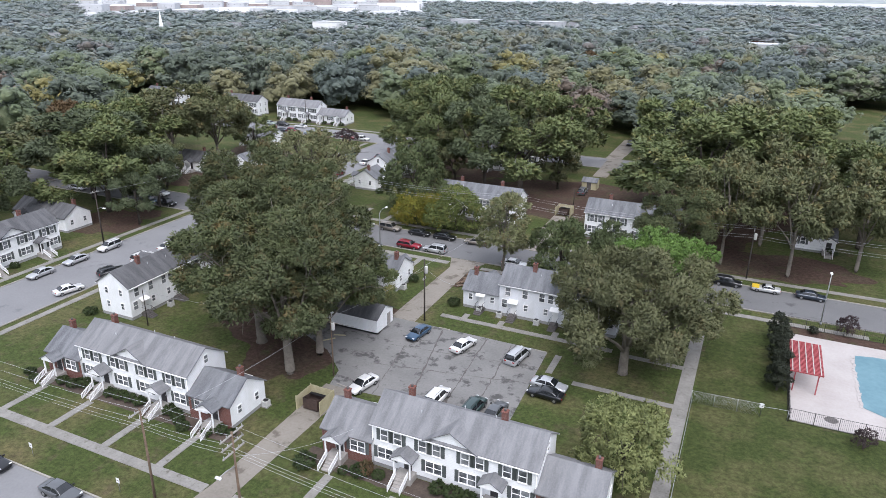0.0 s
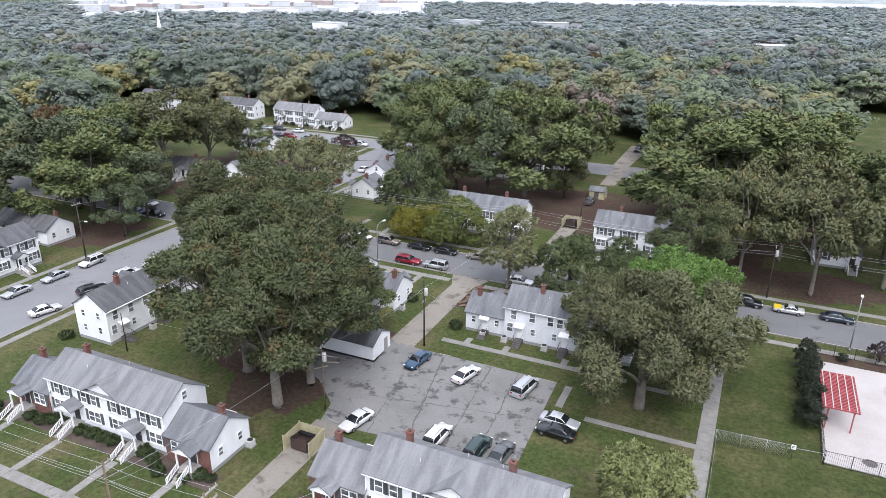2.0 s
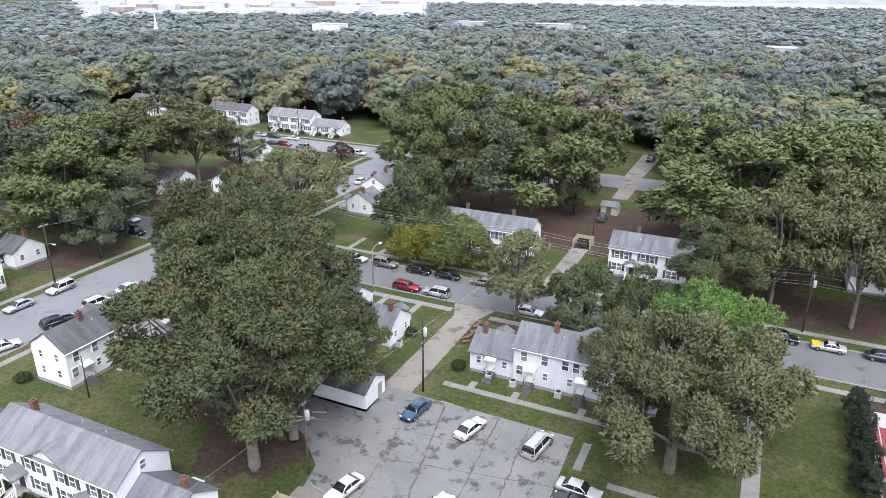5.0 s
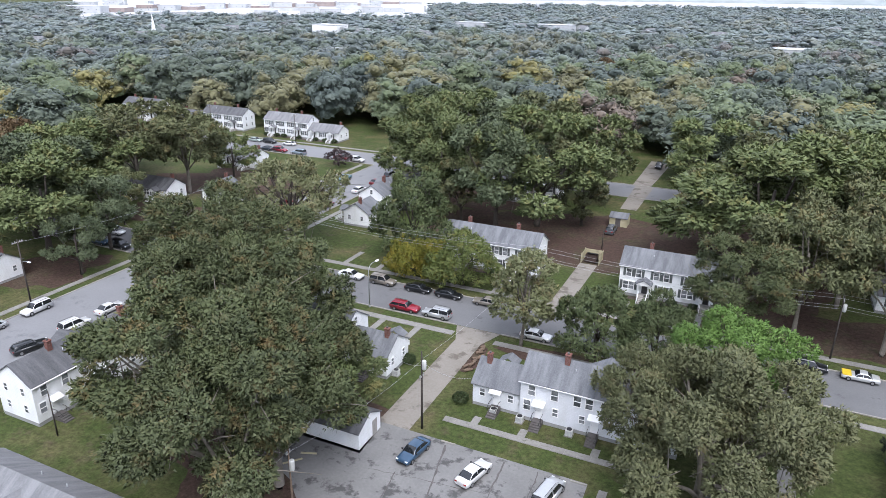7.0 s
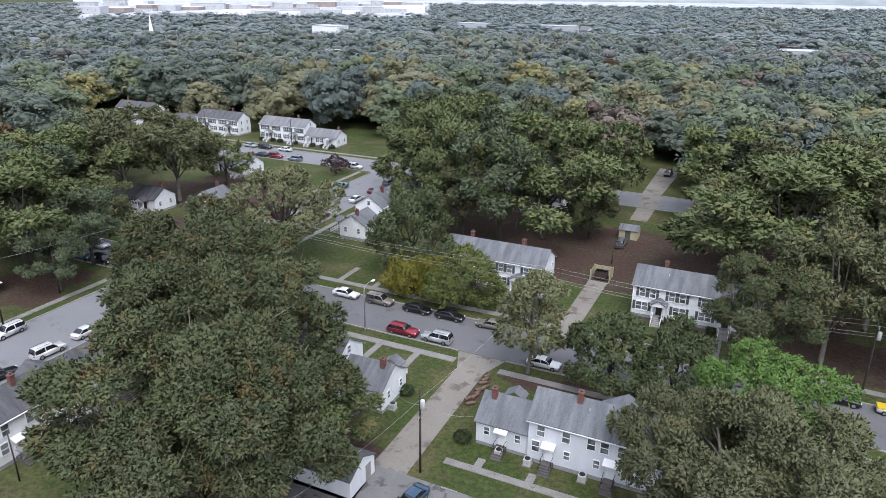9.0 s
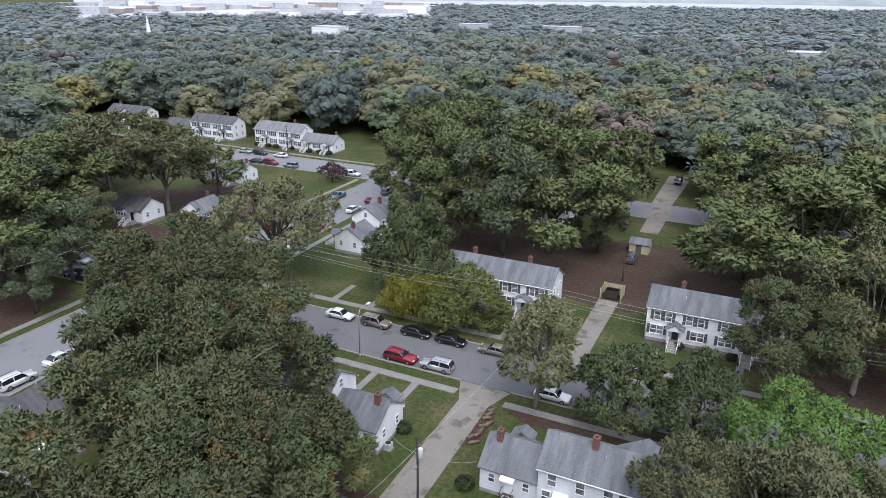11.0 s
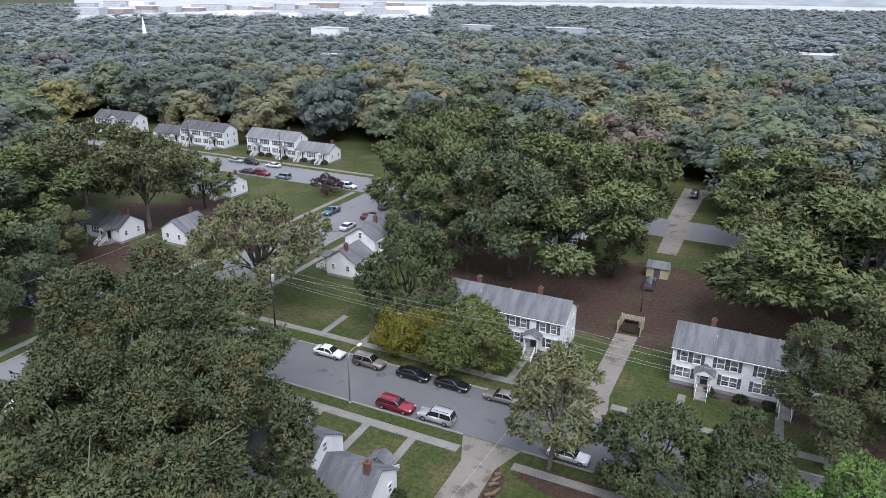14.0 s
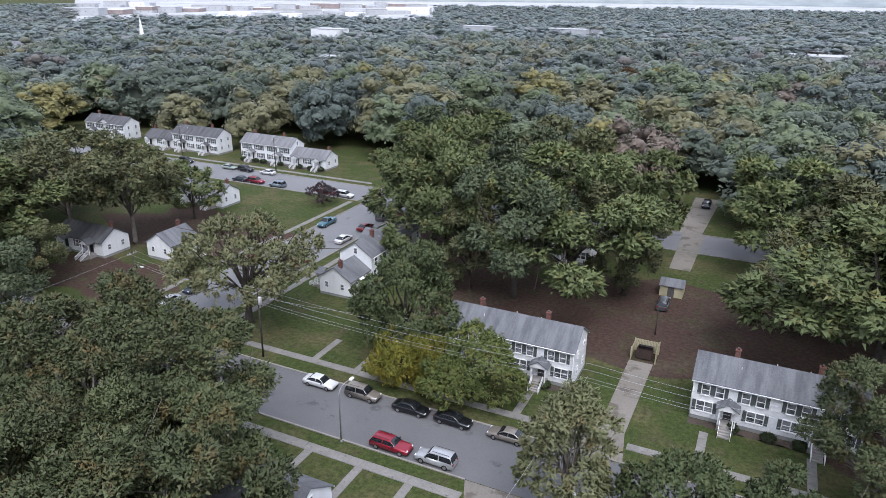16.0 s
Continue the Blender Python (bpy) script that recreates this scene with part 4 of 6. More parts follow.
plant(KINDS, [
    # the great clump behind the lot
    ("oak0", -52.0, 64.6, 20, 10.0), ("oak2", -51.2, 70.5, 19.5, 8.5), ("oak1", -61.0, 70.0, 20.9, 10.4), ("oak2", -67, 79, 22.8, 10.4),
    ("oak1", -58, 80, 20.9, 8.5), ("oak2", -74, 87, 22.3, 9.5), ("oak1", -82, 94.5, 21.8, 9.8), ("oak2", -67, 91, 20.9, 9), ("oak1", -76, 99, 19.5, 8.5), ("oak2", -91, 98.5, 18.1, 8.0), ("mid2", -93, 108, 13.8, 5),
    ("green1", -55.8, 77.2, 17, 7.6), ("green1", -52.8, 85.8, 11.5, 4.8),
    # right of the lot
    ("oak3", -11.5, 83.8, 17.5, 9.6), ("oak3", -8.0, 90.0, 15.5, 8.5), ("oak3", -17.0, 91.5, 14.5, 6.0), ("fresh", -7.4, 61.8, 9.8, 4.9), ("bright", -10.0, 101.5, 14.6, 7.0),
    # along the middle street
    ("birch", -38.6, 110.6, 14.5, 4.8), ("small", -27.8, 111.2, 12, 5.8), ("small", -20.0, 111, 9.5, 4.8), ("oak2", -11.0, 123.8, 17.6, 8.6),
    ("small", -68.8, 134.6, 14, 6.4), ("yellow", -65.0, 126.4, 7.5, 4.4), ("yellow", -60.6, 126.4, 8.4, 4.8), ("lime", -54.8, 126.6, 9.8, 6.3),
    ("thin", -94.6, 131, 17, 11.5),
    # broad trees behind the yard
    ("mid1", -77, 164, 23, 11), ("mid2", -69, 158, 23.9, 11), ("mid3", -61, 158.5, 23, 10.5), ("mid1", -53, 163, 23.9, 12), ("mid2", -44.5, 168, 23, 12), ("mid1", -86, 178, 23, 10.5), ("mid1", -92, 188, 21.2, 9),
    ("back3", -60, 190, 22.1, 11), ("back1", -45, 188, 20.2, 9), ("back2", -74, 198, 21.2, 10),
    ("mid1", -8.5, 154, 23.9, 15), ("mid2", -17.6, 166, 24.8, 14), ("mid1", 3, 165, 23, 12), ("tall", 4, 145, 22, 9), ("tall", -2.5, 131, 20.5, 8), ("tall", 9.0, 130, 21, 8.5), ("tall", 20.5, 138, 20, 8.5), ("mid1", 22, 152, 20.2, 9),
    # west side
    ("tall", -149.8, 143, 22.5, 13), ("tall", -138.8, 148.5, 22.5, 11), ("mid2", -136, 126.5, 18.4, 9.5), ("mid1", -131.2, 104.2, 19.8, 11), ("mid3", -143, 110, 20.2, 11.5), ("mid1", -150, 124, 20.2, 12), ("mid2", -163, 132, 19.3, 11), ("mid3", -124, 112, 13.8, 6),
    ("mid3", -118.5, 101, 11, 4.5), ("back1", -140, 166, 13.8, 7), ("back3", -170, 150, 18.4, 11), ("back2", -176, 156, 18.4, 10), ("rust", -182, 136, 17, 7), ("mid3", -141, 83, 15.6, 7), ("back1", -157, 95, 16.6, 9), ("back3", -172, 112, 16.6, 10),
    ("back1", -22, 192, 22.1, 11), ("back3", -6, 192, 22.1, 12), ("mid2", 14, 180, 22.1, 12), ("back2", -20, 214, 20.2, 10), ("back1", 10, 212, 20.2, 12), ("back2", -56, 230, 20.2, 10), ("back3", -72, 218, 21.2, 10), ("back1", -94, 220, 21.2, 11),
    ("back2", -110, 232, 20.2, 10), ("back3", 30, 172, 20.2, 11), ("gold", -79, 384, 16, 6.5), ("rust", -88, 380, 17, 8),
])
for k in range(5):
    copy_thing(KINDS["cedar"][0], pose(7.5 + 0.3 * (k % 2), 88.2 + 3.7 * k, 0, 0, 0, 70 * k) @ Matrix.Diagonal((1.1, 1.1, 0.9 + 0.06 * (k % 3), 1)))
KINDS["cedar"][0].matrix_basis = pose(12.4, 107.6, 0) @ Matrix.Diagonal((0.55, 0.55, 0.28, 1))


# ---- far woods: joined crowns out to the painted haze ----
def ball(rounds):
    """A faceted ball of triangles."""
    tris = [np.array([(sx, 0, 0), (0, sy, 0), (0, 0, sz)] if sx * sy * sz > 0 else [(0, sy, 0), (sx, 0, 0), (0, 0, sz)], float) for sx, sy, sz in product((-1, 1), repeat=3)]
    for _ in range(rounds):
        split = []
        for a, b, c in tris:
            ab, bc, ca = unit(a + b), unit(b + c), unit(c + a)
            split += [np.array(q) for q in ((a, ab, ca), (ab, b, bc), (ca, bc, c), (ab, bc, ca))]
        tris = split
    return np.concatenate(tris)


def far_woods(name, label, seed, inner, outer, spacing, leaves, size, mats, odds, r_range, h_range, clear, boughs, mass, rounds=1):
    """Crowns of several kinds, each of one kind's leaves over a dim heart of boughs."""
    rng = np.random.default_rng(seed)
    heart = ball(rounds)
    shapes = []
    for k in range(7):
        lb = crown_boughs(rng, 18, 8, 2, boughs, mass)
        body = [np.concatenate([heart * (r, r, rz) * 0.72 + (x, y, z), heart], 1) for x, y, z, r, rz in lb]
        body.append(np.concatenate([heart * (3.4, 3.4, 4.5) + (0, 0, 8.0), heart], 1))
        shapes.append(np.concatenate(body + [crown_leaves(rng, lb, leaves, size, size * 1.7, 7, 0.8)]))
    out, slots = [], []
    a = inner
    while a < outer:
        step = spacing * (1 + (a - inner) / outer * 0.3)
        for b in np.arange(radians(-20), radians(72), step / a):
            rr = a + rng.uniform(-0.5, 0.5) * step
            bb = b + rng.uniform(-0.4, 0.4) * step / a
            x, y = -13 - rr * math.sin(bb), 28 + rr * math.cos(bb)
            if clear(x, y, rr, math.degrees(bb)) or noise.noise((x * 0.012, y * 0.012, seed)) > 0.42:
                continue
            r = rng.uniform(*r_range) * (1.25 if rng.uniform() < 0.2 else 1.0)
            h = rng.uniform(*h_range)
            q = shapes[rng.integers(len(shapes))]
            t = rng.uniform(0, math.tau)
            c, s = math.cos(t) , math.sin(t)
            px, py = q[:, 0] * r / 8, q[:, 1] * r / 8
            out.append(np.stack([px * c - py * s + x, px * s + py * c + y, q[:, 2] * h / 18, q[:, 3] * c - q[:, 4] * s, q[:, 3] * s + q[:, 4] * c, q[:, 5]], 1))
            slots.append(np.full(len(q) // 3, rng.choice(len(mats), p=odds)))
        a += step * 0.9
    ob = part(name, leaf_mesh(name, np.concatenate(out), mats, np.concatenate(slots)), None)
    return tagged(ob, label, "trees", "", "stuff")


def inside(x, y, boxes):
    return any(x0 < x < x1 and y0 < y < y1 for x0, y0, x1, y1 in boxes)


STREETS = [(-250, 192, -112, 229), (-206, 112, -92, 229), (-45, 165, -28, 240), (-118, 190, -98, 300), (-120, 20, 30, 218), (-190, 60, -90, 140)]
GAPS = [(-262, 352, -228, 396), (-350, 470, -300, 520), (-480, 400, -440, 430), (-165, 395, -120, 435), (-30, 560, 40, 620), (-525, 372, -465, 392)]
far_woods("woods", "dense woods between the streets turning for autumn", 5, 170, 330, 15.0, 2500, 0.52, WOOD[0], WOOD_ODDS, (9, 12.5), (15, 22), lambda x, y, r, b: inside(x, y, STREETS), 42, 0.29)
far_woods("woods_beyond", "woods beyond the streets with haze painted into their leaves", 6, 330, 560, 17.0, 900, 0.75, WOOD[1], WOOD_ODDS, (9.5, 13), (14, 20), lambda x, y, r, b: inside(x, y, GAPS), 24, 0.36, 1)
far_woods("woods_distant", "distant woods turned grey green by painted haze", 7, 560, 1650, 25, 180, 1.2, WOOD[2], WOOD_ODDS, (13, 18), (11, 16), lambda x, y, r, b: (r > 1015 and 26 < b < 52) or inside(x, y, GAPS), 12, 0.44, 0)
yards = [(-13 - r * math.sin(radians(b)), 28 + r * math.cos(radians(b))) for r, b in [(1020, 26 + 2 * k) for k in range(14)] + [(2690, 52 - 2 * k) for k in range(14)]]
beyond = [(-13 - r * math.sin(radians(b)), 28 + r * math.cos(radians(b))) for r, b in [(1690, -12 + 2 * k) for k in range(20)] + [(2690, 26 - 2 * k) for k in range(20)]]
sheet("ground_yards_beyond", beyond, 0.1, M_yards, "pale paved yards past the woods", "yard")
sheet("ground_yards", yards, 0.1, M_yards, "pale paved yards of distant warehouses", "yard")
# the horizon: a plain, faintly glowing wall painted as haze behind the last woods
m, n, l, b = material("painted_haze", 1.0, 0, 0.0)
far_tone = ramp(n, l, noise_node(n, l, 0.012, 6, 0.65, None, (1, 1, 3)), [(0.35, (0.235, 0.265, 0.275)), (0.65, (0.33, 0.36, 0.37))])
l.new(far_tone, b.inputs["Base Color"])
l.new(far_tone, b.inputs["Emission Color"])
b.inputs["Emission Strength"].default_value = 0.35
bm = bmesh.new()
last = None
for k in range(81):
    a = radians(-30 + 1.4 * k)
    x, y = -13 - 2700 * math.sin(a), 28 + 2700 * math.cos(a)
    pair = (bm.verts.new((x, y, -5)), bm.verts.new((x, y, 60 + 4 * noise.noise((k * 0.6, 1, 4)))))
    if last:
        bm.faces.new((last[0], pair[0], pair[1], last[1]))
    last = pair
tagged(part("backdrop", bm, m), "plain glowing backdrop of painted haze along the horizon", "backdrop", "", "structure")


# ---- cars ----
def loft(stations, sides=12):
    """A rounded body through stations of x, half width, bottom, top."""
    bm = bmesh.new()
    rings = []
    for x, hw, z0, z1 in stations:
        ring = []
        for k in range(sides):
            a = (k + 0.5) * math.tau / sides
            c, s = math.cos(a), math.sin(a)
            c, s = math.copysign(abs(c) ** 0.35, c), math.copysign(abs(s) ** 0.45, s)
            ring.append(bm.verts.new((x, c * hw, (z0 + z1) / 2 + s * (z1 - z0) / 2)))
        rings.append(ring)
    for a, b in zip(rings, rings[1:]):
        for k in range(sides):
            f = bm.faces.new((a[k], b[k], b[(k + 1) % sides], a[(k + 1) % sides]))
            f.smooth = True
    bm.faces.new(rings[0]), bm.faces.new(rings[-1][::-1])
    bmesh.ops.recalc_face_normals(bm, faces=bm.faces)
    return bm


CAR = {  # length, half width, height, belt, hood height, bonnet end, roof front, roof back, rear glass end, boot height
    "sedan": (4.75, 0.90, 1.45, 0.95, 0.88, -0.24, -0.07, 0.22, 0.37, 0.96),
    "suv": (4.70, 0.92, 1.75, 1.06, 1.02, -0.25, -0.10, 0.43, 0.485, 1.06),
    "wagon": (5.00, 0.94, 1.50, 0.98, 0.94, -0.20, -0.06, 0.40, 0.47, 0.98),
    "van": (5.00, 0.97, 1.76, 1.02, 0.98, -0.32, -0.16, 0.44, 0.485, 1.02),
    "pickup": (5.40, 0.96, 1.78, 1.08, 1.05, -0.22, -0.10, 0.10, 0.13, 1.05),
    "convertible": (4.60, 0.90, 1.36, 0.90, 0.86, -0.18, -0.04, 0.16, 0.30, 0.92),
}
CAR_MESHES, PAINTS = {}, {}


def tyre_mesh(r):
    bm = bmesh.new()
    bmesh.ops.create_cone(bm, cap_ends=True, segments=18, radius1=r, radius2=r, depth=0.22, matrix=pose(0, 0, 0, 90))
    bmesh.ops.bevel(bm, geom=[e for e in bm.edges if len(e.link_faces) == 2 and abs(e.verts[0].co.y - e.verts[1].co.y) < 1e-4], offset=0.03, segments=2, affect="EDGES")
    return mesh_of("wheel", bm, M_tyre)


def rim_mesh(r):
    bm = bmesh.new()
    bmesh.ops.create_cone(bm, cap_ends=True, segments=14, radius1=r, radius2=r * 0.9, depth=0.245, matrix=pose(0, 0, 0, 90))
    return mesh_of("rim", bm, M_rim)


def car_meshes(kind):
    if kind not in CAR_MESHES:
        L, hw, h, belt, hood, be, rf, rb, ge, boot = CAR[kind]
        body = loft([(-0.5 * L, hw * 0.72, 0.34, 0.62), (-0.485 * L, hw * 0.88, 0.26, hood * 0.80), (-0.44 * L, hw * 0.96, 0.22, hood * 0.90), (be * L, hw, 0.2, hood), ((be + 0.06) * L, hw, 0.2, belt),
                     (ge * L, hw, 0.2, belt), (min(ge + 0.03, 0.47) * L, hw * 0.99, 0.21, boot), (0.475 * L, hw * 0.93, 0.25, boot * 0.97), (0.495 * L, hw * 0.84, 0.36, boot * 0.80)])
        if kind == "pickup":
            box(0.15 * L, -hw * 0.8, 0.75, 0.47 * L, hw * 0.8, 1.10, body)
        x0, x1, x2, x3 = (be + 0.02) * L, rf * L, rb * L, ge * L
        w0, w1 = hw * 0.90, hw * 0.70
        low, top = belt - 0.06, h - 0.03
        def skin(grow, keep):
            """The curved upper body: rows across the car at stations along it."""
            c = bmesh.new()
            xs = [x0, x0 + (x1 - x0) * 0.55, x1, x1 + (x2 - x1) * 0.28, x1 + (x2 - x1) * 0.42, x1 + (x2 - x1) * 0.47, x1 + (x2 - x1) * 0.75, x2, x2 + (x3 - x2) * 0.5, x3]
            ups = [0, 0.62, 0.95, 1.0, 1.0, 1.0, 0.99, 0.93, 0.55, 0]
            rows = []
            for x, up in zip(xs, ups):
                z = low + (top - low) * up
                w = w0 + (w1 - w0) * up
                half = [(w0, low), (w + (w0 - w) * 0.18, low + (z - low) * 0.82), (w * 0.97, low + (z - low) * 0.95), (w * 0.80, z), (0, z + 0.03 * up)]
                rows.append([c.verts.new((x, q[0] * grow, q[1] + grow - 1)) for q in half] + [c.verts.new((x, -q[0] * grow, q[1] + grow - 1)) for q in half[-2::-1]])
            for a in range(9):
                for b in range(8):
                    if keep(a, min(b, 7 - b)):
                        f = c.faces.new((rows[a][b], rows[a + 1][b], rows[a + 1][b + 1], rows[a][b + 1]))
                        f.smooth = True
            bmesh.ops.delete(c, geom=[q for q in c.verts if not q.link_faces], context="VERTS")
            bmesh.ops.recalc_face_normals(c, faces=c.faces)
            return c
        glass = skin(0.985, lambda a, b: True)
        roof = skin(1.0, lambda a, b: (2 <= a <= 6 and b >= 1) or (b == 0 and a == 4) or (b == 1 and a in (0, 1, 7, 8)) or (kind in ("van", "suv") and b == 0 and a == 8))
        rack = None
        if kind in ("suv", "wagon", "van"):
            rack = tube([(x1 + 0.3, -w1 + 0.1, h + 0.05), (x2 - 0.2, -w1 + 0.1, h + 0.05)], [0.025, 0.025], 5)
            tube([(x1 + 0.3, w1 - 0.1, h + 0.05), (x2 - 0.2, w1 - 0.1, h + 0.05)], [0.025, 0.025], 5, rack)
            rack = mesh_of("roof_rack", rack, M_black)
        r = 0.37 if kind in ("suv", "pickup", "van") else 0.33
        lamp = mesh_of("headlight", box(-0.492 * L, -0.16, hood * 0.66, -0.455 * L, 0.16, hood * 0.82, None, 0.02), M_lens)
        tail = mesh_of("tail_light", box(0.462 * L, -0.15, boot * 0.66, 0.497 * L, 0.15, boot * 0.84, None, 0.02), M_tail)
        plate = mesh_of("bumper", box(-0.505 * L, -hw * 0.72, 0.30, -0.48 * L, hw * 0.72, 0.46, None, 0.02), M_black)
        mirror = mesh_of("mirror", box(-0.09, -0.1, 0, 0.09, 0.1, 0.13, None, 0.03), M_black)
        CAR_MESHES[kind] = dict(body=body, roof=roof, glass=mesh_of("glass", glass, M_car_glass), tyre=tyre_mesh(r), rim=rim_mesh(r * 0.62), lamp=lamp, tail=tail, plate=plate, mirror=mirror, rack=rack, r=r, painted={})
    return CAR_MESHES[kind]


def car(kind, colour, rgb, x, y, heading, label="", metal=0.35):
    """heading: the way its nose points, in degrees from +x."""
    ms = car_meshes(kind)
    L, hw, h, belt, hood, be = CAR[kind][:6]
    if colour not in ms["painted"]:
        mat = PAINTS.setdefault(colour, paint(colour + "_car_paint", rgb, metal))
        got = []
        for n in ("body", "roof"):
            got.append(mesh_of(n, ms[n].copy(), mat))
        ms["painted"][colour] = got
    c = thing("car", label or colour.replace("_", " ") + " " + kind + " parked on the asphalt", "car", pose(x, y, 0.035, 0, 0, heading + 180), "parked cars")
    body = part("body", ms["painted"][colour][0], None, c)
    part("roof", ms["painted"][colour][1], None, c)
    part("glass", ms["glass"], None, c, "dark car glass")
    part("bumper", ms["plate"], None, c)
    if ms["rack"]:
        part("roof_rack", ms["rack"], None, c)
    for s in (-1, 1):
        part("headlight", ms["lamp"], None, c, "", pose(0, s * hw * 0.66, 0))
        part("tail_light", ms["tail"], None, c, "red tail light", pose(0, s * hw * 0.66, 0))
        part("mirror", ms["mirror"], None, c, "", pose((be + 0.07) * L, s * (hw + 0.06), belt - 0.02))
        for q in (-0.31, 0.30):
            w = part("wheel", ms["tyre"], None, c, "", pose(q * L, s * (hw - 0.10), ms["r"]))
            part("rim", ms["rim"], None, w)


WHITE, SILVER, BLACK, GREY = (0.72, 0.72, 0.71), (0.42, 0.43, 0.44), (0.012, 0.013, 0.015), (0.10, 0.105, 0.11)
BLUE, RED, TAN, GREEN = (0.035, 0.075, 0.130), (0.26, 0.012, 0.028), (0.24, 0.215, 0.18), (0.030, 0.055, 0.052)
for kind, colour, rgb, x, y, a in [
    # parking lot
    ("sedan", "blue", BLUE, -41.1, 81.4, 262), ("sedan", "white", WHITE, -41.3, 65.7, 258), ("sedan", "white", WHITE, -33.6, 80.8, 76), ("van", "silver", SILVER, -25.5, 81.2, 80),
    ("sedan", "silver", SILVER, -19.4, 75.9, -4), ("sedan", "black", BLACK, -19.2, 73.7, 176), ("suv", "dark_green", GREEN, -26.3, 66.9, 85), ("sedan", "graphite", GREY, -23.6, 67.2, 85), ("suv", "white", WHITE, -31.3, 67.0, 86),
    # middle street, both kerbs
    ("sedan", "white", WHITE, -74.2, 120.9, 0), ("suv", "tan_grey", TAN, -67.7, 121.0, 0), ("sedan", "black", BLACK, -60.7, 120.9, 0), ("sedan", "black", BLACK, -55.0, 121.0, 0), ("sedan", "tan_grey", TAN, -48.0, 121.0, 180),
    ("wagon", "red", RED, -59.3, 113.5, 0), ("suv", "silver", SILVER, -53.6, 113.5, 180), ("sedan", "white", WHITE, -37.2, 113.4, 0), ("sedan", "black", BLACK, -31.0, 113.5, 180),
    ("sedan", "dark_blue", (0.030, 0.040, 0.055), 12.5, 121.3, 0), ("suv", "black", BLACK, -0.6, 121.4, 0),
    ("sedan", "blue", BLUE, -128.8, 113.4, 0), ("suv", "black", BLACK, -123.2, 113.4, 0), ("van", "white", WHITE, -131.0, 118.9, 0), ("sedan", "silver", SILVER, -153, 113.5, 0),
    # west street
    ("sedan", "white", WHITE, -101.2, 69.8, 75), ("wagon", "black", BLACK, -101.2, 78.6, 75), ("suv", "white", WHITE, -101.3, 85.9, 85), ("sedan", "white", WHITE, -101.5, 92.4, 90),
    ("sedan", "silver", SILVER, -111.6, 79.6, 270), ("suv", "white", WHITE, -111.7, 87.2, 270), ("sedan", "silver", SILVER, -111.7, 72.5, 270),
    ("sedan", "silver", SILVER, -111.1, 130.2, 270), ("sedan", "dark_blue", (0.03, 0.04, 0.055), -111.2, 136.6, 270), ("sedan", "white", WHITE, -101.9, 144.6, 90), ("sedan", "dark_red", (0.15, 0.010, 0.014), -101.9, 154, 90), ("suv", "dark_red", (0.15, 0.010, 0.014), -111, 150.5, 90),
    ("sedan", "white", WHITE, -101.9, 168.5, 90), ("sedan", "dark_red", (0.15, 0.010, 0.014), -101.9, 177.0, 90), ("suv", "graphite", GREY, -101.9, 184.9, 90), ("pickup", "teal", (0.06, 0.15, 0.19), -111.0, 175.8, 270),
    # far street
    ("sedan", "pale_green", (0.34, 0.40, 0.36), -164.2, 204.4, 0), ("suv", "black", BLACK, -158.3, 204.4, 0), ("sedan", "white", WHITE, -150.6, 204.6, 180), ("suv", "black", BLACK, -180.6, 204.4, 0),
    ("sedan", "dark_blue", (0.03, 0.04, 0.055), -152.8, 195.8, 180), ("suv", "red", RED, -147.5, 195.9, 0), ("suv", "silver_blue", (0.22, 0.27, 0.31), -140.2, 195.6, 180), ("sedan", "dark_red", (0.15, 0.010, 0.014), -125.0, 195.8, 0), ("suv", "white", WHITE, -119.3, 195.6, 0),
    # near street and the truck on the drive
    ("sedan", "graphite", GREY, -58.7, 35.2, 0), ("sedan", "black", BLACK, -69.5, 35.2, 0), ("pickup", "black", BLACK, -37.2, 229, 270), ("suv", "graphite", GREY, -37.5, 166.2, 90),
]:
    car(kind, colour, rgb, x, y, a)
car("convertible", "pale_silver", (0.50, 0.51, 0.50), 5.6, 121.3, 180, "pale silver convertible with a yellow nose at the kerb")
nose = [o for o in bpy.data.objects if o.get("label", "").startswith("pale silver conv")][0]
part("bonnet", box(-2.24, -0.80, 0.74, -1.1, 0.80, 0.895, None, 0.04), paint("yellow_car_paint", (0.62, 0.44, 0.03), 0.0), nose, "yellow bonnet")


# ---- poles, lamps and wires ----
M_cable = mottled("weathered_cable", (0.34, 0.35, 0.36), (0.46, 0.47, 0.48), 6, 0.5, 0.5, 0.2, 0.02)


def wire(name, a, b, sag=0.8, r=0.014, label="thin pale overhead cable between poles"):
    a, b = Vector(a), Vector(b)
    pts = [a.lerp(b, k / 10) - Vector((0, 0, sag * 4 * (k / 10) * (1 - k / 10))) for k in range(11)]
    return tagged(part(name, tube(pts, [r] * 11, 4), M_cable), label, "cable")


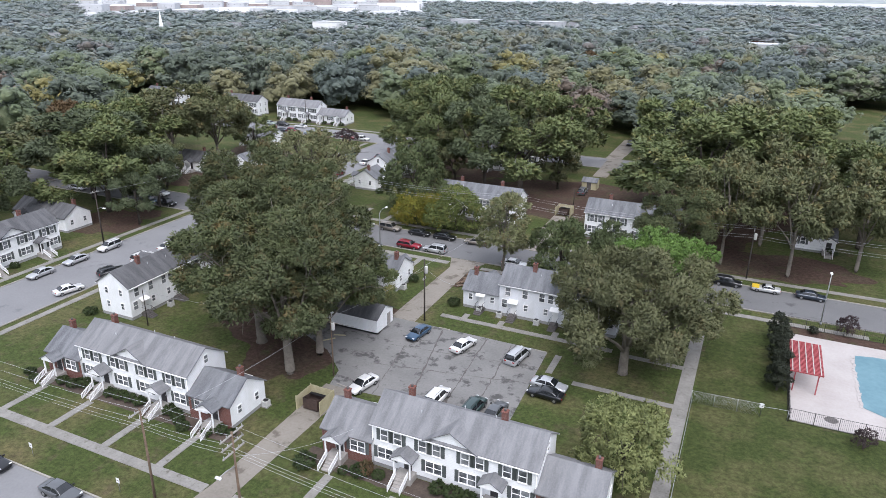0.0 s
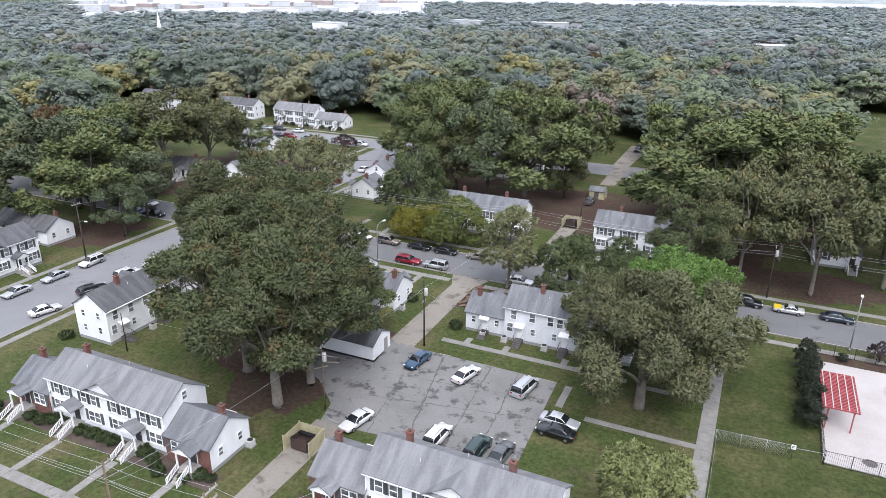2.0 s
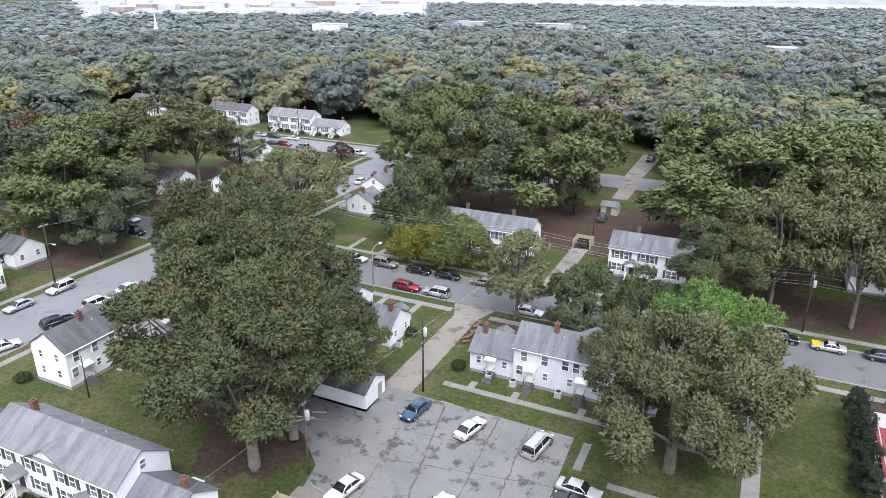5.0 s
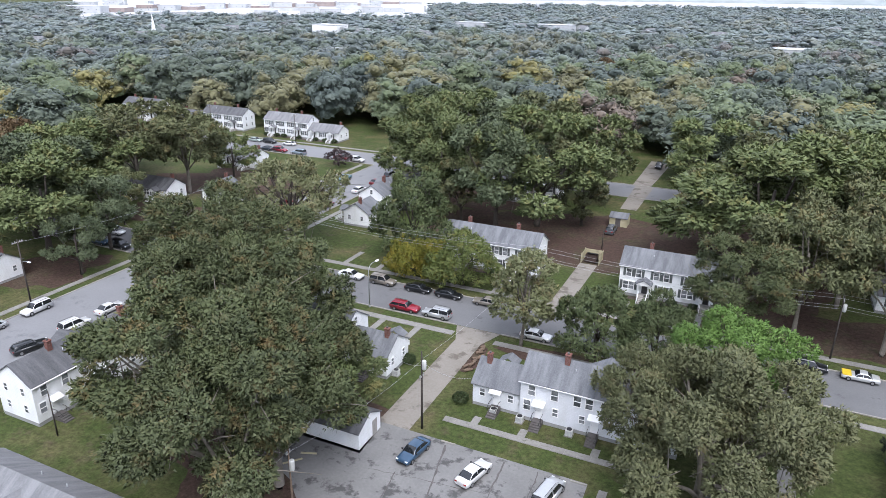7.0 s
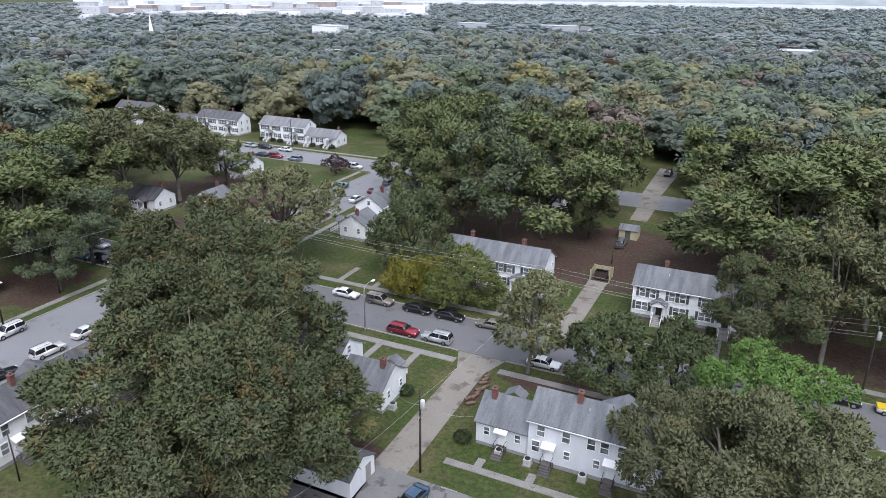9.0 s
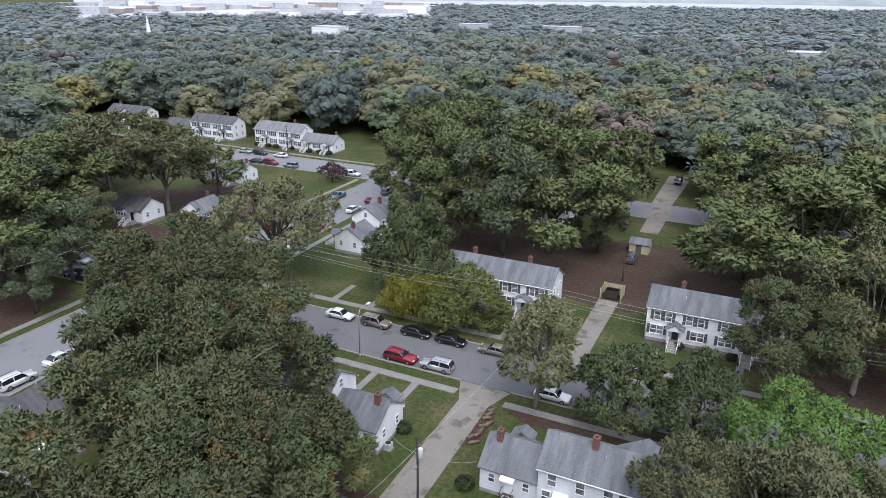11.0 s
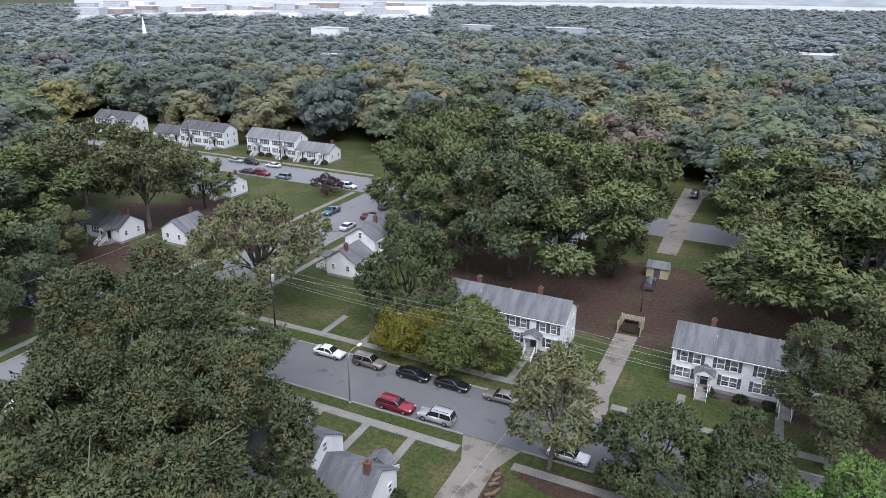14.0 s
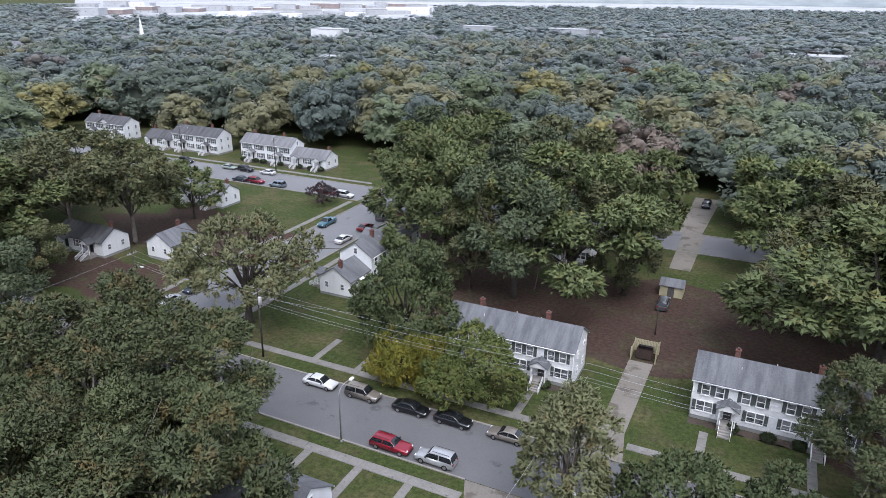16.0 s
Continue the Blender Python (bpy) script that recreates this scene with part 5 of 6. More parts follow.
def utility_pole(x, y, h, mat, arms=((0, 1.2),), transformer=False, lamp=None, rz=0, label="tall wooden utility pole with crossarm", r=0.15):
    p = thing("utility_pole", label, "pole", pose(x, y, 0, 0, 0, rz))
    part("pole", tube([(0, 0, -0.3), (0.03, 0, h * 0.5), (0, 0, h)], [r, r * 0.85, r * 0.65], 8), mat, p)
    for drop, half in arms:
        a = part("crossarm", box(-0.06, -half, h - drop - 0.35, 0.06, half, h - drop - 0.22), M_step_pale, p)
        for q in (-0.9, -0.45, 0.45, 0.9):
            part("insulator", tube([(0, q * half, h - drop - 0.22), (0, q * half, h - drop + 0.02)], [0.05, 0.03], 6), M_metal, a)
    if transformer:
        t = part("transformer", tube([(0.32, 0, h - 2.3), (0.32, 0, h - 2.25), (0.32, 0, h - 1.25), (0.32, 0, h - 1.15)], [0.20, 0.26, 0.26, 0.20], 12), M_ac, p, "pale grey transformer can")
        part("bracket", box(0.0, -0.06, h - 2.0, 0.2, 0.06, h - 1.5), M_metal, t)
    if lamp:
        dx, dy, z = lamp
        arm = part("lamp_arm", tube([(0, 0, z - 0.3), (dx * 0.5, dy * 0.5, z), (dx, dy, z)], [0.04, 0.035, 0.03], 6), M_metal, p)
        part("lamp_head", box(dx - 0.3, dy - 0.13, z - 0.08, dx + 0.3, dy + 0.13, z + 0.08, None, 0.04), M_white, arm)
    return p


utility_pole(-42.5, 86.2, 10.4, M_pole_dark, ((3.0, 0.5),), True, label="dark utility pole with pale transformer by driveway")
utility_pole(-46.4, 66.6, 9.2, M_pole, ((0.2, 0.3),), True, label="bare wooden pole with transformer at lot edge", r=0.12)
utility_pole(-49.2, 38.5, 11.2, M_pole, ((0, 1.3),), label="leaning reddish wooden utility pole with crossarm")
utility_pole(-38.0, 38.5, 12.0, M_pole, ((0, 1.5), (0.9, 1.4), (1.8, 1.4)), lamp=(0, -2.2, 8.6), label="wooden utility pole with three crossarms")
utility_pole(-79.9, 66.6, 6.0, M_pole_dark, (), label="short dark pole behind white house", r=0.1)
utility_pole(-85.9, 123.6, 10.5, M_pole_dark, ((0.2, 0.9),), True, label="dark utility pole with transformer at corner")
utility_pole(2.3, 126.0, 9.8, M_pole_dark, ((0.2, 0.9),), True, label="dark utility pole beside bare yard")
utility_pole(-113.9, 127.2, 10.0, M_pole_dark, ((0.2, 0.9),), lamp=(1.8, 0, 7.6), label="dark utility pole with street lamp arm")
utility_pole(-133.6, 123.8, 8.0, M_pole_dark, ((0.2, 0.8),), label="dark utility pole beside bare ground")
utility_pole(-114.4, 88.2, 11.5, M_pole_dark, ((0.2, 0.9),), lamp=(1.8, 0, 8.0), label="dark utility pole with lamp arm by street")
utility_pole(-118.2, 100.5, 7.6, M_pole_dark, (), label="thin dark pole on the lawn", r=0.09)
utility_pole(-150.5, 208.0, 9.6, M_pole_dark, ((0.2, 0.9),), label="dark utility pole before far houses")
utility_pole(-189.4, 211.5, 9.2, M_pole_dark, ((0.2, 0.9),), label="dark utility pole before far houses")
utility_pole(-37.0, 155.4, 4.2, M_pole_dark, (), label="short dark post in bare yard", r=0.12)


def street_lamp(x, y, h, dx, dy, label):
    p = thing("street_lamp", label, "street lamp", pose(x, y, 0))
    part("pole", tube([(0, 0, -0.1), (0, 0, h * 0.9), (dx * 0.15, dy * 0.15, h)], [0.10, 0.07, 0.05], 8), M_metal, p)
    part("base", tube([(0, 0, 0), (0, 0, 0.35)], [0.17, 0.14], 8), M_metal, p)
    a = part("arm", tube([(dx * 0.12, dy * 0.12, h - 0.05), (dx * 0.5, dy * 0.5, h + 0.35), (dx, dy, h + 0.4)], [0.045, 0.04, 0.035], 6), M_metal, p)
    part("lamp_head", box(dx - 0.18, dy - 0.35, h + 0.30, dx + 0.18, dy + 0.35, h + 0.48, None, 0.05), M_white, a)


street_lamp(-65.0, 111.9, 7.2, 0.5, 1.9, "grey steel street lamp on the grass verge")
street_lamp(13.6, 111.6, 7.9, 0.1, 0.9, "grey steel street lamp beside pool road")
street_lamp(-98.9, 147, 7.6, -1.8, 0, "grey steel street lamp by thin tree")
for dz, dy in ((11.0, -1.2), (11.0, 0.0), (11.0, 1.2), (9.2, 0.1), (8.6, 0.3)):
    wire("overhead_cable", (-49.2, 38.5 + dy, dz), (-38.0, 38.5 + dy, dz + 0.6), 0.25)
    wire("overhead_cable", (-95, 38.5 + dy, dz), (-49.2, 38.5 + dy, dz), 0.9)
    wire("overhead_cable", (-38.0, 38.5 + dy, dz + 0.6), (5, 38.5 + dy, dz), 0.9)
for dz, dy in ((10.2, -0.7), (10.2, 0.7), (8.8, 0.0), (8.3, 0.1)):
    wire("overhead_cable", (-85.9, 123.6 + dy, dz), (-40, 124 + dy, dz), 0.8)
    wire("overhead_cable", (-40, 124 + dy, dz), (2.3, 126 + dy, dz - 0.5), 0.8)
    wire("overhead_cable", (-113.9, 127.2 + dy, dz - 0.4), (-85.9, 123.6 + dy, dz), 0.5)
    wire("overhead_cable", (2.3, 126 + dy, dz - 0.5), (45, 127 + dy, dz), 0.8)
for a, b in (((-46.4, 66.6, 8.8), (-49.2, 38.5, 9.5)), ((-46.4, 66.6, 8.8), (-42.5, 86.2, 9.2)), ((-42.5, 86.2, 9.0), (-39.4, 93.5, 3.6)), ((-42.5, 86.2, 9.3), (-40, 124, 9.0)), ((-42.5, 86.2, 8.6), (-51.6, 95, 3.6)), ((-46.4, 66.6, 8.6), (-79.9, 66.6, 5.8)), ((-49.2, 38.5, 9.0), (-53.0, 51.2, 4.2)), ((-38, 38.5, 9.4), (-34.5, 52.6, 4.2)), ((-114.4, 88.2, 11), (-113.9, 127.2, 9.6)), ((-85.9, 123.6, 9.4), (-62.6, 135, 5.8))):
    wire("service_cable", a, b, 0.7, 0.014)


# ---- fences, pool, pergola ----
def post_fence(name, label, a, b, h, gap, mat, bars=None, mesh_mat=None, r=0.035):
    a, b = Vector((*a, 0)), Vector((*b, 0))
    f = thing(name, label, "fence")
    n = max(1, round((b - a).length / gap))
    for k in range(n + 1):
        q = a.lerp(b, k / n)
        part("post", tube([(q.x, q.y, 0), (q.x, q.y, h)], [r, r], 6), mat, f)
    for z in ((0.12, h - 0.1) if bars else (h - 0.04,)):
        part("rail", tube([(a.x, a.y, z), (b.x, b.y, z)], [0.022, 0.022], 5), mat, f)
    if bars:
        m = round((b - a).length / bars)
        me = mesh_of("bar", tube([(0, 0, 0.1), (0, 0, h - 0.05)], [0.011, 0.011], 4), mat)
        for k in range(m):
            q = a.lerp(b, (k + 0.5) / m)
            part("bar", me, None, f, "", pose(q.x, q.y, 0))
    if mesh_mat:
        wires = bmesh.new()
        length = (b - a).length
        d = (b - a).normalized()
        for k in range(int(length / 0.22)):
            for s in (-1, 1):
                p0 = a + d * min(length, max(0, k * 0.22 - s * h / 2))
                p1 = a + d * min(length, max(0, k * 0.22 + s * h / 2))
                tube([(p0.x, p0.y, 0.05), (p1.x, p1.y, h - 0.05)], [0.006, 0.006], 3, wires)
        part("wire_mesh", wires, mesh_mat, f, "grey chain link mesh")
    return f


post_fence("chain_link_fence", "grey chain link fence across the park lawn", (-2.3, 80.4), (5.7, 80.9), 1.8, 3.0, M_metal, None, M_metal)
post_fence("chain_link_fence", "grey chain link fence beside the park path", (-2.1, 40), (-2.2, 80), 1.2, 3.0, M_metal, None, M_metal)
post_fence("iron_fence", "black iron fence along the pool deck", (8.9, 81.3), (30, 81.9), 1.9, 2.6, M_black, 0.2)
post_fence("iron_fence", "black iron fence beside the dark conifers", (8.8, 81.3), (8.8, 108.6), 1.9, 2.6, M_black, 0.25)
post_fence("iron_fence", "black iron fence behind the pool deck", (8.8, 108.6), (32, 108.4), 1.9, 2.6, M_black, 0.25)
gate = post_fence("fence_rail", "grey metal gate rail beside the conifers", (5.7, 80.9), (8.7, 81.2), 1.5, 3.0, M_metal)
sg = thing("sign", "small white notice on the chain link fence", "sign", pose(5.7, 80.84, 0))
part("board", box(-0.25, -0.04, 1.3, 0.25, -0.01, 1.9), M_white, sg)
part("bar", box(-0.18, -0.048, 1.65, 0.18, -0.041, 1.72), M_black, sg)
part("bar", box(-0.18, -0.048, 1.5, 0.18, -0.041, 1.56), M_black, sg)
deck = part("pavement_pool_deck", box(9.0, 81.7, 0, 50, 106.2, 0.10), M_deck)
tagged(deck, "pale bleached concrete pool deck", "deck", "", "structure")
sheet("ground_pool_bed", rect(8.9, 106.2, 50, 108.8), 0.02, M_litter, "dark mulch bed behind pool deck", "bed")
sheet("water", [(17.4, 88.2), (19.5, 87.0), (24, 86), (50, 86), (50, 103.5), (20, 103.2), (17.6, 102.6), (17.2, 98.5)], 0.125, M_pool, "covered swimming pool of faded turquoise", "pool")
sheet("ground_deck_stain", blot(13.6, 83.6, 0.8, 0.7, 77), 0.105, M_step, "dark stain on the pale deck", "stain")
me = mesh_of("coping_stone", box(-0.38, -0.2, 0, 0.38, 0.2, 0.04, None, 0.02), M_deck)
for k in range(18):
    part("coping_stone", me, None, deck, "", pose(17.15 + 0.12 * math.sin(k * 1.9), 88.4 + 0.8 * k, 0.10, 0, 0, 90 + 8 * math.sin(k * 2.7)))
pg = thing("pergola", "red steel pergola with slatted top on pool deck", "pergola", pose(0, 0, 0.1))
for x, y in ((9.3, 88.9), (12.0, 88.9), (9.3, 96.7), (12.0, 96.7)):
    part("post", box(x - 0.07, y - 0.07, 0, x + 0.07, y + 0.07, 2.8), M_red_steel, pg)
for x in (9.3, 12.0):
    part("beam", box(x - 0.06, 88.4, 2.8, x + 0.06, 97.2, 2.98), M_red_steel, pg)
for k in range(5):
    x = 8.9 + 0.82 * k
    part("purlin", box(x - 0.06, 88.3, 3.182, x + 0.06, 97.3, 3.23), M_deck, pg)
for k in range(26):
    y = 88.45 + 0.35 * k
    part("slat", box(8.6, y - 0.07, 2.985, 12.5, y + 0.07, 3.18), M_red_steel, pg)

# ---- waste containers in their board fences ----
def waste_pen(x, y, rz, label):
    p = thing("board_fence", label, "fence", pose(x, y, 0, 0, 0, rz))
    me = mesh_of("board", box(-0.09, -0.02, 0, 0.09, 0.02, 1.9), M_fence_wood)
    spots = [(-1.6 + 0.213 * k, 3.0, 0) for k in range(16)] + [(s * 1.65, 0.1 + 0.22 * k, 90) for s in (-1, 1) for k in range(14)]
    for bx, by, br in spots:
        part("board", me, None, p, "", pose(bx, by, random.uniform(0, 0.05), 0, 0, br))
    for bx, by in ((-1.72, 0), (1.72, 0), (-1.72, 3.05), (1.72, 3.05)):
        part("post", box(bx - 0.06, by - 0.06, 0, bx + 0.06, by + 0.06, 2.0), M_fence_wood, p)
    d = thing("waste_container", "rusty dark steel waste container", "container", pose(x, y, 0, 0, 0, rz) @ pose(0, 1.3, 0.04))
    shell = prism([(-0.9, 0.15), (0.9, 0.15), (1.0, 1.35), (-0.9, 1.65)], -1.05, 1.05)
    top = [f for f in shell.faces if f.normal.z > 0.8]
    got = bmesh.ops.inset_region(shell, faces=top, thickness=0.08)
    bmesh.ops.translate(shell, verts=list({v for f in top for v in f.verts}), vec=(0, 0, -0.7))
    part("body", shell, M_rust, d)
    for s in (-1, 1):
        part("sleeve", box(s * 1.05 - 0.07, -0.75, 0.75, s * 1.05 + 0.07, 0.75, 0.95), M_rust, d)
        for q in (-0.6, 0.6):
            part("wheel", tube([(s * 0.8 - 0.05, q, 0.09), (s * 0.8 + 0.05, q, 0.09)], [0.09, 0.09], 10), M_tyre, d)
    part("lid", box(-1.04, 0.55, 1.36, 1.04, 0.98, 1.42), M_black, d)


waste_pen(-44.4, 58.0, 0, "pale weathered board fence round waste container")
waste_pen(-37.2, 146.3, 0, "weathered board fence round yard waste container")

# ---- shrubs, air units and small things ----
rng = np.random.default_rng(3)
lb = np.array([(0, 0, 0.45, 0.62, 0.48), (0.16, 0.08, 0.52, 0.48, 0.42), (-0.15, 0.1, 0.48, 0.48, 0.42), (0.03, -0.18, 0.46, 0.48, 0.42)])
SHRUB = leaf_mesh("foliage", crown_leaves(rng, lb, 2600, 0.075, 0.09), L_shrub)
FLOWER = leaf_mesh("foliage", crown_leaves(rng, lb, 2600, 0.075, 0.09), L_rust)


def shrub(x, y, s, h, mesh=SHRUB, label="clipped round evergreen shrub beside the house"):
    t = thing("shrub", label, "shrub", pose(x, y, 0, 0, 0, (x * 71) % 360) @ Matrix.Diagonal((s, s, h, 1)), "clipped shrubs")
    part("foliage", mesh, None, t)
    part("stem", tube([(0, 0, -0.1), (0, 0, 0.5)], [0.06, 0.03], 5), M_bark_dark, t)


for x, y, s, h in [(-83.0, 49.6, 1.1, 1.1), (-81.2, 48.8, 1.1, 1.0), (-77.2, 49.9, 1.2, 1.1), (-75.2, 49.9, 1.3, 1.1), (-73.9, 50.6, 1.5, 1.2), (-72.4, 50.6, 1.1, 1.0), (-69.3, 50.4, 1.2, 1.1), (-67.6, 50.6, 1.3, 1.2), (-66.0, 50.6, 1.2, 1.1), (-64.4, 50.6, 1.2, 1.0),
                   (-59.6, 50.7, 1.3, 1.2), (-58.2, 50.4, 1.2, 1.2), (-57.2, 49.8, 1.1, 1.0), (-55.7, 48.9, 1.2, 1.1), (-52.4, 49.2, 1.0, 1.0), (-51.3, 50.4, 1.2, 1.1), (-49.9, 50.5, 0.9, 0.8),
                   (-39.0, 49.6, 1.9, 1.5), (-32.8, 50.8, 1.5, 1.4), (-34.6, 50.3, 0.9, 0.9), (-30.8, 51.3, 1.1, 1.0), (-24.2, 52.0, 1.4, 1.2), (-22.4, 52.0, 1.5, 1.3), (-20.8, 52.0, 1.4, 1.2), (-16.2, 52.0, 1.3, 1.1),
                   (-40.6, 93.2, 1.5, 1.5), (-91.0, 65.6, 1.6, 1.3), (-51.0, 99, 1.5, 1.4), (-47.6, 133.6, 1.3, 1.1), (-52, 133.8, 1.4, 1.1), (-60.6, 133.8, 1.4, 1.2), (-24.6, 134.2, 1.3, 1.0), (-20.6, 134.2, 1.3, 1.0), (-17.2, 134.2, 1.3, 1.0),
                   (-167.5, 214.2, 1.5, 1.3), (-163, 214.2, 1.5, 1.3), (-160, 214.2, 1.5, 1.3), (-154, 214.2, 1.5, 1.3), (-147, 214, 1.5, 1.3), (-143, 214, 1.5, 1.3), (-139.5, 214, 1.6, 1.4), (-83.4, 144.0, 1.4, 1.4), (17.0, 145.2, 1.6, 1.4), (-119.4, 68, 1.3, 1.1), (-119.4, 73, 1.3, 1.1)]:
    shrub(x, y, s, h)
shrub(-32.2, 51.2, 1.2, 1.9, FLOWER, "dark reddish upright shrub beside porch")
plum = make_tree("plum_tree", "low dark purple tree on far lawn", 41, 5, 4, 0.6, leaf_material("purple_leaves", (0.030, 0.020, 0.022), (0.070, 0.045, 0.046)), 5000, 0.17, 0.35, bark=M_bark_dark, boughs=30, limbs=4)
plum.matrix_basis = pose(-121.0, 188.5, 0)
for x, y, k in ((17.1, 109.6, 0.50), (16.6, 79.3, 0.40)):
    tagged(copy_thing(plum, pose(x, y, 0, 0, 0, 200 * k) @ Matrix.Diagonal((k * 0.9, k * 0.9, k * 1.2, 1))), "small dark purple tree beside the pool fence")


def air_unit(x, y, rz=0):
    u = thing("air_unit", "pale boxy outdoor air conditioning unit", "air conditioner", pose(x, y, 0, 0, 0, rz), "air units")
    part("pad", box(-0.5, -0.5, 0, 0.5, 0.5, 0.08), M_walk, u)
    part("casing", box(-0.4, -0.4, 0.08, 0.4, 0.4, 0.85, None, 0.03), M_ac, u)
    part("grille", tube([(0, 0, 0.85), (0, 0, 0.89)], [0.34, 0.32], 14), M_black, u)
    for k in range(5):
        part("louvre", box(-0.34, -0.415, 0.2 + 0.12 * k, 0.34, -0.402, 0.25 + 0.12 * k), M_metal, u)


for x, y in ((-35.9, 92.6), (-32.5, 92.5), (-26.4, 92.5), (-50.0, 57.0), (-81.9, 73.3), (-82.0, 80), (-51.0, 95.4), (-84.0, 144.3)):
    air_unit(x, y)
for x, y in ((-67.0, 38.2), (-53.7, 38.1)):
    s = thing("sign", "small white roadside notice on a thin post", "sign", pose(x, y, 0))
    part("post", tube([(0, 0, 0), (0, 0, 1.75)], [0.03, 0.03], 6), M_metal, s)
    part("board", box(-0.22, -0.05, 1.2, 0.22, -0.032, 1.78), M_white, s)
    part("bar", box(-0.15, -0.058, 1.45, 0.15, -0.052, 1.52), M_black, s)

# yard shed
s = thing("yard_shed", "small weathered grey shed in bare yard", "shed", pose(-38.9, 170.6, 0))
part("wall", prism([(0, 0), (3.4, 0), (3.4, 2.0), (1.7, 2.7), (0, 2.0)], 0, 3.8), M_fence_wood, s)
part("roof", gable_roof(-0.15, 3.95, 0, 3.4, 2.0, 2.75, 0.2, 0.1), M_roof_mid, s)
part("door", box(1.3, -0.05, 0, 2.4, 0, 1.85), M_step, s)

# cut logs and rubble at the driveway edge
for k in range(9):
    a, L = rng.uniform(40, 80), rng.uniform(0.8, 1.8)
    t = thing("log", "cut weathered log beside the driveway", "log", pose(-42.9 + rng.uniform(-0.5, 0.7), 100.5 + 0.85 * k, 0.2, 0, 0, a))
    part("wood", tube([(-L / 2, 0, 0), (-L / 6, 0.04, 0.02), (L / 2, 0, 0)], [0.24, 0.22, 0.18], 9), M_pole, t)
for x, y, L, a in ((-52.6, 74.6, 2.2, 50), (-51.8, 76.5, 1.8, 20)):
    t = thing("plank", "weathered loose plank on the ground", "plank", pose(x, y, 0.06, 0, 0, a))
    part("board", box(-L / 2, -0.12, -0.04, L / 2, 0.12, 0.04, None, 0.01), M_fence_wood, t)

# cracks and patches in the lot
bm_cracks = bmesh.new()
for x0, y0, x1, y1, w in ((-34.5, 65.5, -38.6, 84.5, 0.16), (-30.2, 66.4, -31.5, 84.6, 0.12), (-26.6, 70.5, -27.6, 84.6, 0.12), (-43.5, 71.5, -23.5, 75.6, 0.08), (-44.4, 77.2, -23.0, 80.2, 0.07), (-39.5, 65, -41.6, 78, 0.08)):
    prev = None
    for k in range(25):
        q = k / 24
        x = x0 + (x1 - x0) * q + 0.2 * noise.noise((q * 17, x0, y0))
        y = y0 + (y1 - y0) * q + 0.2 * noise.noise((q * 17, y0, x0 + 5))
        d = Vector((-(y1 - y0), x1 - x0)).normalized() * w * 1.9 * (0.12 + 0.8 * abs(noise.noise((q * 14, x1, 2))))
        pair = (bm_cracks.verts.new((x - d.x, y - d.y, 0.036)), bm_cracks.verts.new((x + d.x, y + d.y, 0.036)))
        if prev:
            bm_cracks.faces.new((prev[0], pair[0], pair[1], prev[1]))
        prev = pair
bmesh.ops.recalc_face_normals(bm_cracks, faces=bm_cracks.faces)
tagged(part("trim_lot_cracks", bm_cracks, M_step), "dark tar filled cracks in the lot", "crack", "", "structure")
me = mesh_of("wheel_stop", box(-0.9, -0.08, 0, 0.9, 0.08, 0.12, None, 0.03), M_kerb)
for x, y, a in ((-23.2, 84.7, 0), (-44.0, 64.9, -8), (-38.5, 85.0, 0)):
    tagged(part("wheel_stop", me, None, None, "", pose(x, y, 0.03, 0, 0, a)), "low concrete wheel stop at lot edge", "wheel stop")


# ---- far buildings ----
def far_block(name, label, x, y, w, d, h, wall, roof, rz=0, windows=0, pitched=0.0):
    b = thing(name, label, "building", pose(x, y, 0, 0, 0, rz))
    if pitched:
        part("wall", prism([(-d / 2, 0), (d / 2, 0), (d / 2, h), (0, h + pitched - 0.05), (-d / 2, h)], -w / 2, w / 2), wall, b)
        part("roof", gable_roof(-w / 2 - 0.3, w / 2 + 0.3, -d / 2, d / 2, h, h + pitched), roof, b)
    else:
        part("wall", box(-w / 2, -d / 2, 0, w / 2, d / 2, h), wall, b)
        part("roof", box(-w / 2 - 0.2, -d / 2 - 0.2, h, w / 2 + 0.2, d / 2 + 0.2, h + 0.4), roof, b)
    for k in range(windows):
        part("window", box(-w / 2 + w * (k + 0.5) / windows - 0.6, -d / 2 - 0.06, h * 0.5, -w / 2 + w * (k + 0.5) / windows + 0.6, -d / 2 - 0.01, h * 0.5 + 1.4), M_glass, b)
    return b


